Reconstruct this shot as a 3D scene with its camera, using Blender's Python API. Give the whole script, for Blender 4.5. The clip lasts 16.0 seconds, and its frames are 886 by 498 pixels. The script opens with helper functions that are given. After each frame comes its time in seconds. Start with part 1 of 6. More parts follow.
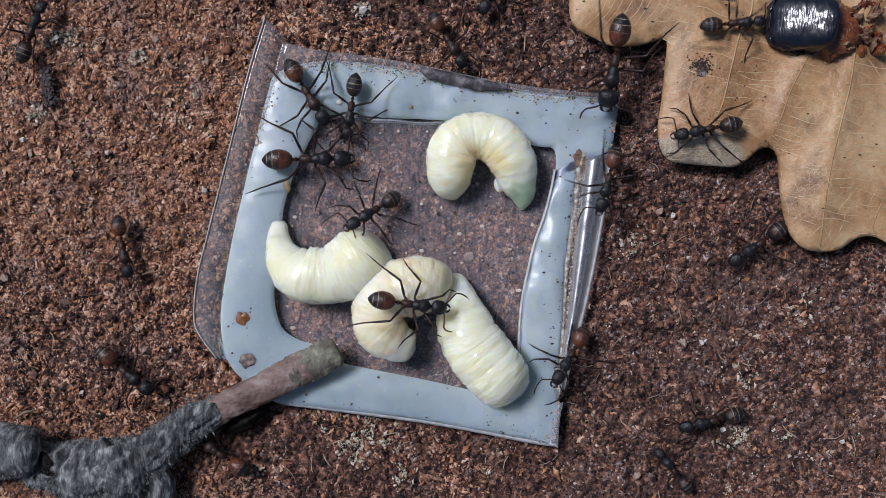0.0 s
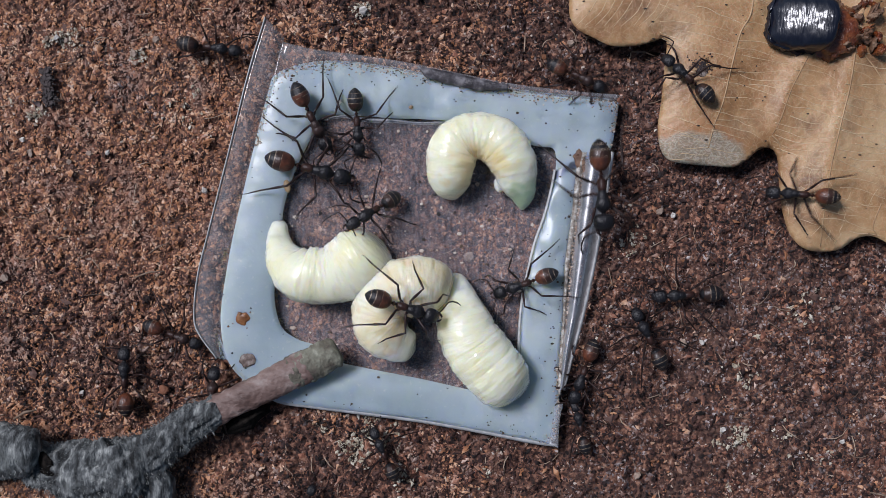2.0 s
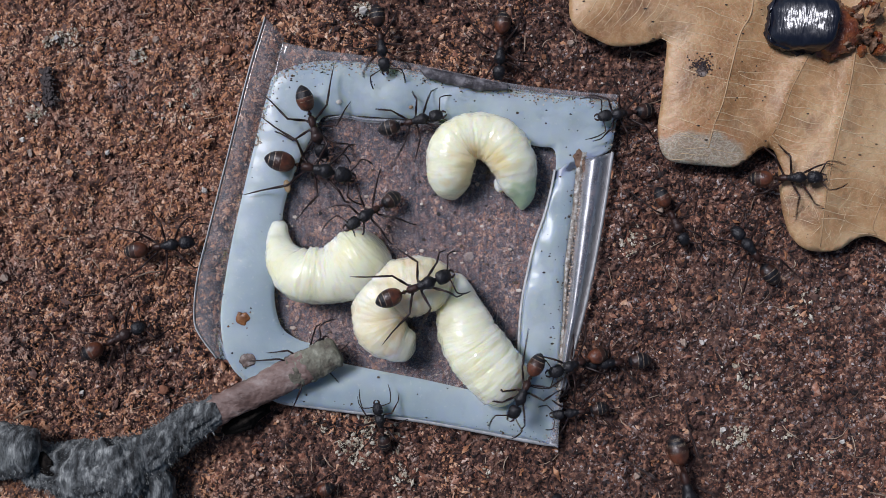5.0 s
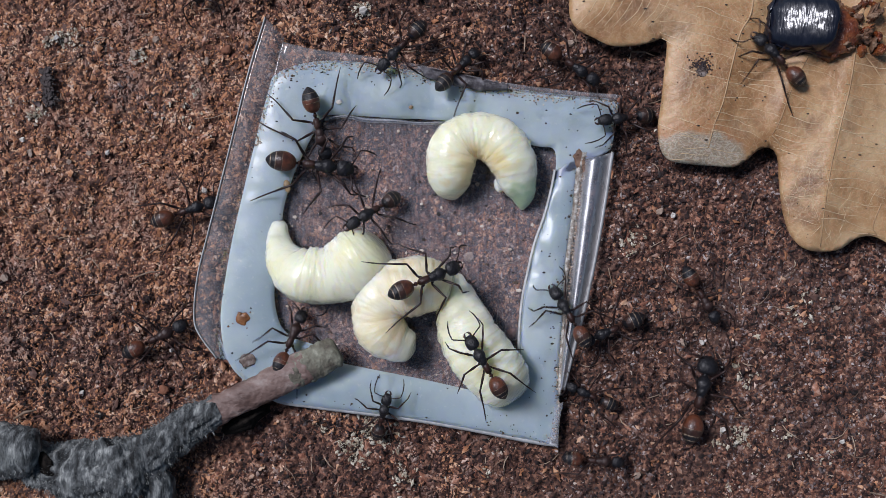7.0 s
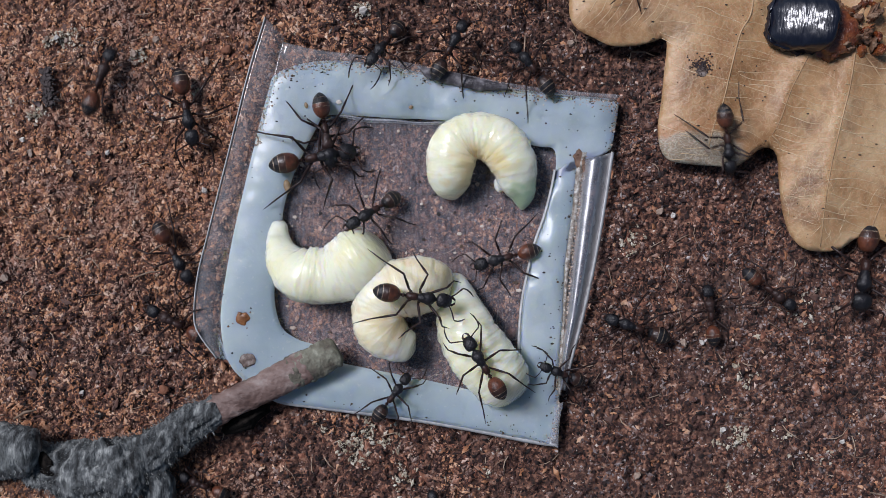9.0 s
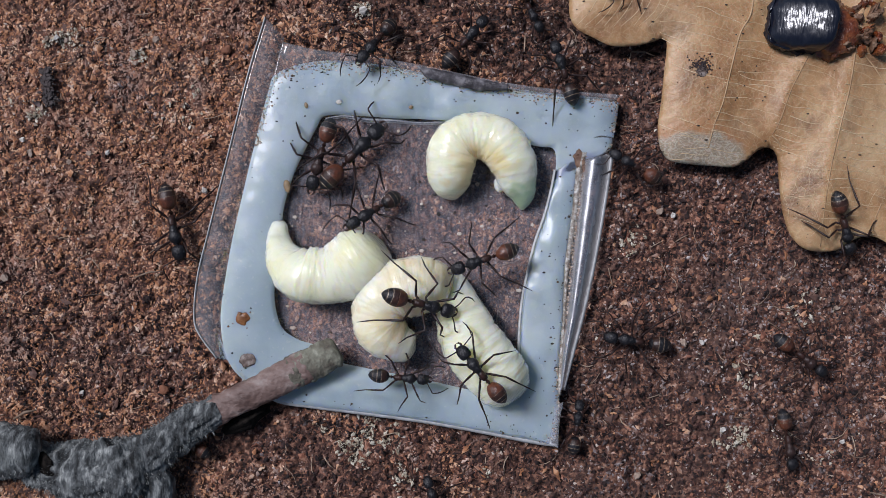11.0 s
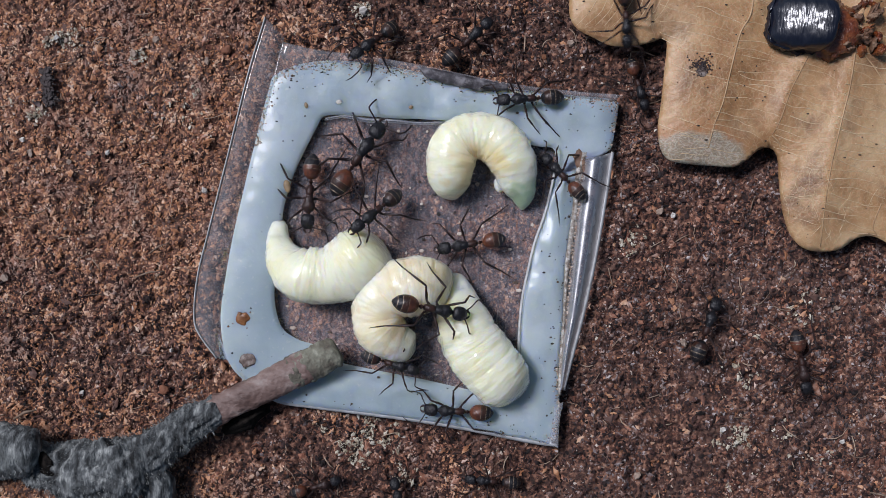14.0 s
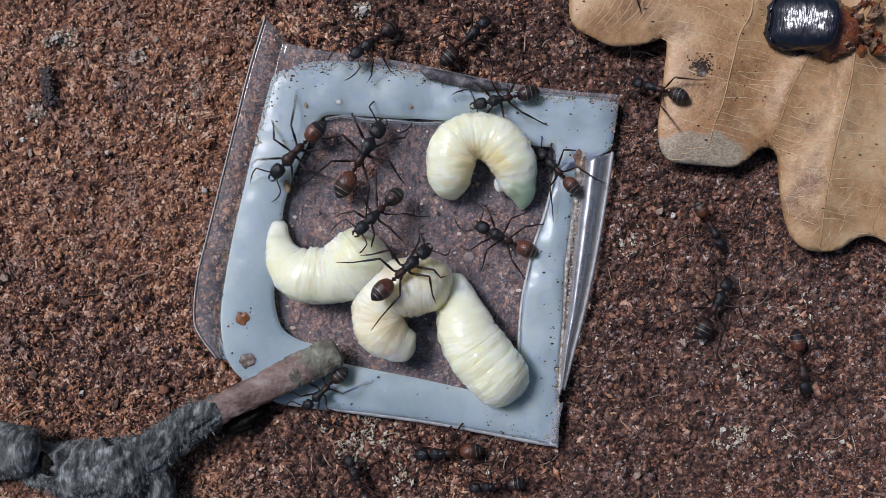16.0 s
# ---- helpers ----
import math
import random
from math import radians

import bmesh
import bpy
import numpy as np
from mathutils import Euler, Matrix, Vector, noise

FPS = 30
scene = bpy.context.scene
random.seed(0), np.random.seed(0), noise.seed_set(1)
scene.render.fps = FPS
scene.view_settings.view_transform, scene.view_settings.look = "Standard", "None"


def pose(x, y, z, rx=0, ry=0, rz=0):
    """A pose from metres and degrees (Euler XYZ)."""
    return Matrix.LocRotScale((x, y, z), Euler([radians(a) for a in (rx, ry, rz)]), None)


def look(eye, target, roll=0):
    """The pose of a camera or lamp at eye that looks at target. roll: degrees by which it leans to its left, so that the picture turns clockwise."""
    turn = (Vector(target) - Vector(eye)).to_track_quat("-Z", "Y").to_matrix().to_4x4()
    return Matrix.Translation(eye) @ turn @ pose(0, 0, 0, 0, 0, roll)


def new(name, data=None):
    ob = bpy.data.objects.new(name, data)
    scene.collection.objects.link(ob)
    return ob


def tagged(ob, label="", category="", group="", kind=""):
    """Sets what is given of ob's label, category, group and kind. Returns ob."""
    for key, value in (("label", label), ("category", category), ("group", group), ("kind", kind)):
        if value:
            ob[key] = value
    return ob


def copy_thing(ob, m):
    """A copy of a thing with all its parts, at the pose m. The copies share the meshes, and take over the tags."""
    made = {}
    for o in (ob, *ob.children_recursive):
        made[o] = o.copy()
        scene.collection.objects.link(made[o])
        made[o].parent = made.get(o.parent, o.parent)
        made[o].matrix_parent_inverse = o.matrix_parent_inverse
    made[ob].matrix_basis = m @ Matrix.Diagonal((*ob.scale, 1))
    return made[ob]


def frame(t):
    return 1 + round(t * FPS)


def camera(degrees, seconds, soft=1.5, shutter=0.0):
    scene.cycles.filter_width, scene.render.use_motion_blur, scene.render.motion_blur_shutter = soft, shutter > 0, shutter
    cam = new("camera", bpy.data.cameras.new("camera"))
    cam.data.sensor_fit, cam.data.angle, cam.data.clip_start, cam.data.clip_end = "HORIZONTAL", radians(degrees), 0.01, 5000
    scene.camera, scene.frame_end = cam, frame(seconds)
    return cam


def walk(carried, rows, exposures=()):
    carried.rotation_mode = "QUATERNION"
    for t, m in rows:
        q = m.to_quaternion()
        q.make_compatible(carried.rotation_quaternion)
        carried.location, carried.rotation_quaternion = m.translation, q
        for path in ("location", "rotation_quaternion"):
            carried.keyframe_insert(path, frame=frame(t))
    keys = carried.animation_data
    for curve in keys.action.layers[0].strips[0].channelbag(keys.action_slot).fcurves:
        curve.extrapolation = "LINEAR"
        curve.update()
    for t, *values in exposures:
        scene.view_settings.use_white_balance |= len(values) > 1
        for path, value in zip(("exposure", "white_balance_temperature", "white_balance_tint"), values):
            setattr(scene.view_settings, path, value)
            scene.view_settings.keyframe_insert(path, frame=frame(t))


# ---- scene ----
PX = 0.000075          # metres on the ground for one unit of the plan
HIGH = 0.12610         # the camera's height over the ground
cam = camera(50.0, 16.0, 0.8, 0.5)
walk(cam, [(0.0, pose(0, 0, HIGH)), (16.0, pose(0, 0, HIGH))], [(0.0, 0.0), (16.0, 0.0)])

# ---- light: a bright overcast sky, brightest towards the upper left ----
SUN_UP, SUN_ROUND = 53.0, 146.0      # degrees over the horizon; from +x towards +y
world = bpy.data.worlds.new("sky")
scene.world = world
world.use_nodes = True
sky = world.node_tree.nodes.new("ShaderNodeTexSky")
sky.sky_type = "NISHITA"
sky.sun_disc = False
sky.sun_elevation = radians(SUN_UP)
sky.sun_rotation = radians(90.0 - SUN_ROUND)
back = world.node_tree.nodes["Background"]
back.inputs["Strength"].default_value = 0.050
world.node_tree.links.new(sky.outputs["Color"], back.inputs["Color"])
sun = new("sun", bpy.data.lights.new("sun", "SUN"))
sun.data.energy = 3.08
sun.data.angle = radians(16)
sun.data.color = (0.975, 0.97, 1.08)
su, sr = radians(SUN_UP), radians(SUN_ROUND)
sun.matrix_world = look((math.cos(su) * math.cos(sr), math.cos(su) * math.sin(sr), math.sin(su)), (0, 0, 0))


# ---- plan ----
def P(px, py, z=0.0):
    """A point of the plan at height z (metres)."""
    k = PX * (HIGH - z) / HIGH
    return Vector(((px - 784) * k, (441 - py) * k, z))


def smooth(points, n, closed=False):
    """n points along a Catmull-Rom curve through the points, evenly spread."""
    pts = np.array(points, float)
    m = len(pts)
    out = []
    spans = m if closed else m - 1
    for i in range(spans):
        if closed:
            a, b, c, d = pts[i - 1], pts[i], pts[(i + 1) % m], pts[(i + 2) % m]
        else:
            a, b, c, d = pts[max(i - 1, 0)], pts[i], pts[i + 1], pts[min(i + 2, m - 1)]
        for u in np.linspace(0, 1, 16, endpoint=False):
            out.append(0.5 * (2 * b + (c - a) * u + (2 * a - 5 * b + 4 * c - d) * u * u + (3 * b - a - 3 * c + d) * u ** 3))
    out.append(pts[0] if closed else pts[-1])
    out = np.array(out)
    s = np.concatenate([[0], np.cumsum(np.linalg.norm(np.diff(out[:, :2], axis=0), axis=1))])
    want = np.linspace(0, s[-1], n, endpoint=not closed)
    return np.stack([np.interp(want, s, out[:, k]) for k in range(out.shape[1])], 1)


def inside(px, py, poly):
    x, y = poly[:, 0], poly[:, 1]
    x2, y2 = np.roll(x, -1), np.roll(y, -1)
    cross = ((y > py) != (y2 > py)) & (px < (x2 - x) * (py - y) / (y2 - y + 1e-9) + x)
    return bool(cross.sum() % 2)


# ---- materials ----
def material(name, colours, scale, rough=0.6, detail=6.0, bump=0.0, bump_scale=None, spots=None, island=0.0, metal=0.0,
             coat=0.0, sub=0.0, spec=0.5, trans=0.0, per_object=False, stretch=(1, 1, 1), rough_vary=0.12, wet=0.0, depth=0.0012, coat_rough=0.05):
    """Noise through a colour ramp, a second finer noise for bump and roughness. scale: features to the metre."""
    m = bpy.data.materials.new(name)
    m.use_nodes = True
    t = m.node_tree
    n, link = t.nodes, t.links.new
    b = n["Principled BSDF"]
    co = n.new("ShaderNodeTexCoord")
    mp = n.new("ShaderNodeMapping")
    mp.inputs["Scale"].default_value = stretch
    link(co.outputs["Object"], mp.inputs["Vector"])
    big = n.new("ShaderNodeTexNoise")
    big.inputs["Scale"].default_value, big.inputs["Detail"].default_value = scale, detail
    big.inputs["Roughness"].default_value = 0.6
    link(mp.outputs["Vector"], big.inputs["Vector"])
    fac = big.outputs["Fac"]
    if island:
        geo = n.new("ShaderNodeObjectInfo" if per_object else "ShaderNodeNewGeometry")
        mix = n.new("ShaderNodeMix")
        mix.inputs["Factor"].default_value = island
        link(fac, mix.inputs[2])
        link(geo.outputs["Random" if per_object else "Random Per Island"], mix.inputs[3])
        fac = mix.outputs[0]
    ramp = n.new("ShaderNodeValToRGB")
    e = ramp.color_ramp.elements
    while len(e) < len(colours):
        e.new(0.5)
    for k, (at, col) in enumerate(colours):
        e[k].position, e[k].color = at, (*col, 1)
    link(fac, ramp.inputs["Fac"])
    colour = ramp.outputs["Color"]
    if spots:
        s_scale, s_from, s_to, s_col = spots
        sp = n.new("ShaderNodeTexNoise")
        sp.inputs["Scale"].default_value, sp.inputs["Detail"].default_value = s_scale, 4
        link(co.outputs["Object"], sp.inputs["Vector"])
        r = n.new("ShaderNodeMapRange")
        r.inputs["From Min"].default_value, r.inputs["From Max"].default_value = s_from, s_to
        link(sp.outputs["Fac"], r.inputs["Value"])
        mx = n.new("ShaderNodeMix")
        mx.data_type = "RGBA"
        link(r.outputs["Result"], mx.inputs[0])
        link(colour, mx.inputs[6])
        mx.inputs[7].default_value = (*s_col, 1)
        colour = mx.outputs[2]
    link(colour, b.inputs["Base Color"])
    fine = n.new("ShaderNodeTexNoise")
    fine.inputs["Scale"].default_value, fine.inputs["Detail"].default_value = bump_scale or scale * 6, 5
    link(mp.outputs["Vector"], fine.inputs["Vector"])
    rr = n.new("ShaderNodeMapRange")
    rr.inputs["To Min"].default_value, rr.inputs["To Max"].default_value = max(rough - rough_vary, 0.02), min(rough + rough_vary, 1)
    link(fine.outputs["Fac"], rr.inputs["Value"])
    link(rr.outputs["Result"], b.inputs["Roughness"])
    if bump:
        bp = n.new("ShaderNodeBump")
        bp.inputs["Strength"].default_value, bp.inputs["Distance"].default_value = min(bump, 1.0), 0.6 / (bump_scale or scale * 6)
        link(fine.outputs["Fac"], bp.inputs["Height"])
        link(bp.outputs["Normal"], b.inputs["Normal"])
        if wet:
            wp = n.new("ShaderNodeBump")
            wp.inputs["Strength"].default_value, wp.inputs["Distance"].default_value = 1.0, wet * 0.6 / (bump_scale or scale * 6)
            drop = n.new("ShaderNodeTexNoise")
            drop.inputs["Scale"].default_value, drop.inputs["Detail"].default_value = bump_scale or scale * 6, 1.0
            link(mp.outputs["Vector"], drop.inputs["Vector"])
            link(drop.outputs["Fac"], wp.inputs["Height"])
            link(wp.outputs["Normal"], b.inputs["Coat Normal"])
    b.inputs["Metallic"].default_value = metal
    b.inputs["Coat Weight"].default_value = coat
    b.inputs["Coat Roughness"].default_value = coat_rough
    b.inputs["Specular IOR Level"].default_value = spec
    b.inputs["Transmission Weight"].default_value = trans
    if sub:
        b.inputs["Subsurface Weight"].default_value = sub
        b.inputs["Subsurface Radius"].default_value = (1.0, 0.85, 0.5)
        b.inputs["Subsurface Scale"].default_value = depth
    return m


def clear_plastic(name, haze, tint, scratch=0.0, shine=0.0, dull_gloss=0.16):
    """Thin clear plastic: mostly see-through, with a dull film and a glossy face."""
    m = bpy.data.materials.new(name)
    m.use_nodes = True
    t = m.node_tree
    n, link = t.nodes, t.links.new
    n.remove(n["Principled BSDF"])
    co = n.new("ShaderNodeTexCoord")
    mp = n.new("ShaderNodeMapping")
    mp.inputs["Scale"].default_value = (1, 0.12, 1) if scratch else (1, 1, 1)
    link(co.outputs["Object"], mp.inputs["Vector"])
    noi = n.new("ShaderNodeTexNoise")
    noi.inputs["Scale"].default_value, noi.inputs["Detail"].default_value = (4200, 10) if scratch else (500, 5)
    link(mp.outputs["Vector"], noi.inputs["Vector"])
    rng = n.new("ShaderNodeMapRange")
    rng.inputs["From Min"].default_value, rng.inputs["From Max"].default_value = 0.4, 0.75
    rng.inputs["To Min"].default_value, rng.inputs["To Max"].default_value = haze, min(haze + 0.12 + scratch, 1)
    link(noi.outputs["Fac"], rng.inputs["Value"])
    see, dull, gloss = n.new("ShaderNodeBsdfTransparent"), n.new("ShaderNodeBsdfDiffuse"), n.new("ShaderNodeBsdfGlossy")
    see.inputs["Color"].default_value = (0.96, 0.96, 0.97, 1)
    dull.inputs["Color"].default_value = (*tint, 1)
    gloss.inputs["Roughness"].default_value = dull_gloss
    mix, top = n.new("ShaderNodeMixShader"), n.new("ShaderNodeMixShader")
    link(rng.outputs["Result"], mix.inputs[0])
    link(see.outputs[0], mix.inputs[1])
    link(dull.outputs[0], mix.inputs[2])
    fr = n.new("ShaderNodeFresnel")
    fr.inputs["IOR"].default_value = 1.5
    plus = n.new("ShaderNodeMath")
    plus.inputs[1].default_value = shine
    link(fr.outputs[0], plus.inputs[0])
    link(plus.outputs[0], top.inputs[0])
    link(mix.outputs[0], top.inputs[1])
    link(gloss.outputs[0], top.inputs[2])
    link(top.outputs[0], n["Material Output"].inputs["Surface"])
    return m


SOIL = material("soil", [(0.34, (0.010, 0.005, 0.0035)), (0.44, (0.048, 0.020, 0.013)), (0.53, (0.145, 0.064, 0.040)), (0.62, (0.30, 0.16, 0.105)), (0.74, (0.54, 0.40, 0.31))],
                1300, 0.88, 14, 1.0, 5200, (75, 0.52, 0.72, (0.095, 0.054, 0.042)))
CRUMB = material("crumb", [(0.35, (0.020, 0.0085, 0.0055)), (0.44, (0.102, 0.037, 0.023)), (0.5, (0.210, 0.084, 0.051)), (0.56, (0.32, 0.142, 0.086)), (0.62, (0.43, 0.25, 0.18)), (0.70, (0.66, 0.50, 0.42))],
                 620, 0.85, 14, 0.8, 7000, (170, 0.54, 0.66, (0.135, 0.078, 0.062)), 0.20)
GREY_CRUMB = material("grey_crumb", [(0.36, (0.016, 0.012, 0.012)), (0.45, (0.070, 0.050, 0.049)), (0.51, (0.140, 0.104, 0.099)), (0.58, (0.26, 0.205, 0.195)), (0.70, (0.60, 0.54, 0.51))],
                      620, 0.85, 14, 0.8, 7000, None, 0.20)
TAN_CRUMB = material("tan_crumb", [(0.33, (0.15, 0.062, 0.029)), (0.44, (0.335, 0.142, 0.065)), (0.5, (0.465, 0.222, 0.115)), (0.57, (0.58, 0.33, 0.195)), (0.70, (0.75, 0.57, 0.43))],
                     620, 0.85, 14, 0.8, 7000, (200, 0.54, 0.66, (0.33, 0.21, 0.16)), 0.18)
DARK_CRUMB = material("dark_crumb", [(0.36, (0.0042, 0.00246, 0.00198)), (0.45, (0.0231, 0.00985, 0.00891)), (0.51, (0.0546, 0.0217, 0.0168)), (0.58, (0.116, 0.0561, 0.0426)), (0.70, (0.399, 0.286, 0.238))],
                      620, 0.85, 14, 0.8, 7000, None, 0.18)
PALE = material("pale_grit", [(0.3, (0.24, 0.16, 0.115)), (0.5, (0.40, 0.31, 0.245)), (0.75, (0.64, 0.57, 0.50))], 2200, 0.65, 6, 0.7, 6000, None, 0.4)
PALE_HEAP = material("pale_heap", [(0.3, (0.26, 0.20, 0.13)), (0.5, (0.50, 0.44, 0.33)), (0.72, (0.76, 0.72, 0.62))], 700, 0.75, 8, 0.7, 6000, None, 0.3)
FIBRE = material("fibre", [(0.2, (0.10, 0.06, 0.04)), (0.8, (0.48, 0.36, 0.26))], 300, 0.7, 3, 0.3, 6000, None, 0.7)
MILKY = material("milky_plastic", [(0.28, (0.300, 0.380, 0.420)), (0.5, (0.375, 0.452, 0.488)), (0.72, (0.475, 0.535, 0.55))], 60, 0.46, 6, 0.10, 300, (1500, 0.62, 0.80, (0.50, 0.53, 0.53)), sub=1.0, coat=0.36, spec=0.3, wet=0.12, depth=0.0030, coat_rough=0.25)
MILKY_EDGE = material("cut_edge", [(0.38, (0.16, 0.125, 0.095)), (0.5, (0.33, 0.30, 0.26)), (0.64, (0.62, 0.61, 0.58))], 1800, 0.5, 8, 0.8, 4000)
# pale cut plastic; on the flap and inner rim it also paints the glint
CUT_EDGE = material("pale_cut_edge", [(0.3, (0.34, 0.34, 0.33)), (0.7, (0.58, 0.59, 0.59))], 700, 0.45, 6, 0.4, 3000)
LIP_DARK = material("dirty_film", [(0.36, (0.018, 0.016, 0.018)), (0.52, (0.062, 0.056, 0.062)), (0.68, (0.20, 0.19, 0.20))], 700, 0.4, 10, 0.6, 2600)
CLEAR = clear_plastic("clear_plastic", 0.11, (0.52, 0.52, 0.54))
CLEAR_BASE = clear_plastic("clear_base", 0.07, (0.36, 0.35, 0.39), 0.10)
CLEAR_FOLD = clear_plastic("clear_fold", 0.13, (0.36, 0.39, 0.46), 0.0, 0.15, 0.38)
GRUB = material("grub_skin", [(0.3, (0.77, 0.75, 0.47)), (0.5, (0.83, 0.83, 0.63)), (0.72, (0.88, 0.89, 0.77))], 160, 0.50, 6, 0.16, 1900, (300, 0.62, 0.80, (0.78, 0.66, 0.34)), sub=0.85, coat=1.0, spec=0.12, wet=0.46, depth=0.0026)
GRUB_WARM = material("warm_grub_skin", [(0.3, (0.79, 0.68, 0.42)), (0.5, (0.85, 0.81, 0.63)), (0.72, (0.89, 0.87, 0.76))], 160, 0.50, 6, 0.16, 1900, (240, 0.58, 0.78, (0.74, 0.50, 0.26)), sub=0.85, coat=1.0, spec=0.12, wet=0.46, depth=0.0026)
GRUB_GREEN = material("green_grub_tip", [(0.3, (0.77, 0.75, 0.47)), (0.5, (0.83, 0.83, 0.63)), (0.72, (0.88, 0.89, 0.77))], 160, 0.40, 6, 0.2, 1500, sub=0.85, coat=1.0, spec=0.12, wet=0.46, depth=0.0026)
LEAF_VEIN = material("leaf_vein", [(0.3, (0.30, 0.175, 0.085)), (0.7, (0.54, 0.37, 0.21))], 300, 0.6, 4, 0.3, 3000)
FINE_VEIN = material("fine_leaf_vein", [(0.3, (0.50, 0.35, 0.19)), (0.7, (0.72, 0.56, 0.37))], 300, 0.6, 4, 0.3, 3000)
BARK = material("twig_bark", [(0.35, (0.011, 0.012, 0.012)), (0.46, (0.054, 0.059, 0.060)), (0.54, (0.122, 0.131, 0.130)), (0.68, (0.37, 0.385, 0.365))], 800, 0.9, 15, 1.0, 3000, (130, 0.54, 0.70, (0.20, 0.215, 0.205)), stretch=(1.5, 0.55, 1))
LICHEN_HAIR = material("lichen_hair", [(0.3, (0.065, 0.070, 0.068)), (0.5, (0.15, 0.160, 0.154)), (0.7, (0.32, 0.335, 0.32))], 600, 0.9, 6, 0.3, 3000, None, 0.5)
LICHEN_WOOD = material("lichen_wood", [(0.30, (0.060, 0.048, 0.038)), (0.44, (0.12, 0.11, 0.082)), (0.58, (0.21, 0.21, 0.16)), (0.72, (0.38, 0.38, 0.31))], 420, 0.85, 12, 0.9, 2600)
WOOD = material("bare_twig_wood", [(0.28, (0.045, 0.025, 0.020)), (0.44, (0.115, 0.068, 0.055)), (0.56, (0.195, 0.130, 0.110)), (0.72, (0.34, 0.29, 0.26))], 330, 0.6, 12, 0.6, 2400, (140, 0.50, 0.64, (0.17, 0.165, 0.14)), stretch=(0.6, 1.1, 1))
# near black, for torn bark and for shade painted beside the twig
DARK_WOOD_SHADE = material("dark_wood_and_shade", [(0.35, (0.002, 0.002, 0.002)), (0.65, (0.022, 0.018, 0.015))], 1500, 0.95, 8, 1.0, 4000, spec=0.1)
DARK_JELLY = material("dark_jelly", [(0.3, (0.003, 0.005, 0.012)), (0.7, (0.010, 0.012, 0.022))], 300, 0.34, 6, 0.30, 1500, coat=0.55, spec=0.25, stretch=(1.6, 0.35, 1), wet=0.3, coat_rough=0.13)
AMBER = material("amber_jelly", [(0.3, (0.040, 0.009, 0.004)), (0.5, (0.15, 0.036, 0.012)), (0.72, (0.36, 0.13, 0.045))], 420, 0.25, 8, 0.8, 1800, coat=0.5, sub=0.2)
FLAKE = material("brown_flake", [(0.3, (0.045, 0.02, 0.012)), (0.5, (0.16, 0.085, 0.05)), (0.72, (0.40, 0.27, 0.18))], 500, 0.5, 8, 0.8, 2200)
CRUST = material("dark_crust", [(0.3, (0.010, 0.008, 0.009)), (0.7, (0.05, 0.03, 0.028))], 900, 0.6, 5, 0.8, 4000)
ANT_BLACK = material("ant_black", [(0.3, (0.003, 0.003, 0.004)), (0.7, (0.015, 0.014, 0.017))], 900, 0.42, 6, 0.8, 4200, coat=0.0, spec=0.42)
ANT_BROWN = material("ant_brown", [(0.3, (0.014, 0.008, 0.007)), (0.7, (0.045, 0.022, 0.018))], 700, 0.45, 4, 0.6, 4000, spec=0.4)
ANT_WAIST = material("ant_waist", [(0.3, (0.012, 0.005, 0.004)), (0.7, (0.045, 0.018, 0.013))], 700, 0.45, 4, 0.6, 4000, spec=0.4)
ANT_RED = material("ant_red", [(0.3, (0.050, 0.016, 0.009)), (0.7, (0.175, 0.056, 0.027))], 600, 0.36, 5, 0.6, 3600, (900, 0.54, 0.74, (0.04, 0.016, 0.011)), coat=0.1)
ANT_DUSK = material("ant_dusk", [(0.3, (0.014, 0.007, 0.005)), (0.7, (0.055, 0.022, 0.014))], 700, 0.38, 5, 0.6, 3600, coat=0.1)
ANT_BAND = material("ant_band", [(0.36, (0.030, 0.020, 0.014)), (0.52, (0.16, 0.115, 0.080)), (0.70, (0.46, 0.37, 0.27))], 2600, 0.4, 4, 0.5, 5000)
ANT_LEG = material("ant_leg", [(0.3, (0.007, 0.005, 0.005)), (0.7, (0.030, 0.014, 0.012))], 500, 0.45, 4, 0.2, 5000, spec=0.35)
ANT_EYE = material("ant_eye", [(0.3, (0.003, 0.003, 0.004)), (0.7, (0.010, 0.010, 0.012))], 900, 0.12, 2)
SPECK = material("dark_speck", [(0.3, (0.012, 0.010, 0.010)), (0.7, (0.09, 0.06, 0.04))], 900, 0.7, 3, 0.4, 6000, None, 0.6)
RESIN = material("orange_drop", [(0.3, (0.09, 0.030, 0.009)), (0.7, (0.30, 0.13, 0.045))], 1200, 0.25, 5, 0.3, 3000, coat=1.0)
TAN_BIT = material("tan_bit", [(0.3, (0.16, 0.10, 0.05)), (0.7, (0.34, 0.24, 0.13))], 1200, 0.5, 5, 0.5, 3000)
WHITE = material("white_bit", [(0.3, (0.42, 0.38, 0.33)), (0.7, (0.74, 0.71, 0.66))], 2200, 0.6, 5, 0.6, 6000)


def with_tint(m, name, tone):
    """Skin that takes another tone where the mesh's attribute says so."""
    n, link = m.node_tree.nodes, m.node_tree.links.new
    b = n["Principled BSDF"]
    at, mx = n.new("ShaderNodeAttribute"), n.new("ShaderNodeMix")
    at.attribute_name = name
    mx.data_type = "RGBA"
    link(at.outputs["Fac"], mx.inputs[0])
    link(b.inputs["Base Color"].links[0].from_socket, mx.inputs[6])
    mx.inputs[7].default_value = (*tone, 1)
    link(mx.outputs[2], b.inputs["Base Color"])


# ochre tone towards the inside of the curl
with_tint(GRUB, "ochre", (0.82, 0.62, 0.28))
with_tint(GRUB_WARM, "ochre", (0.80, 0.58, 0.29))
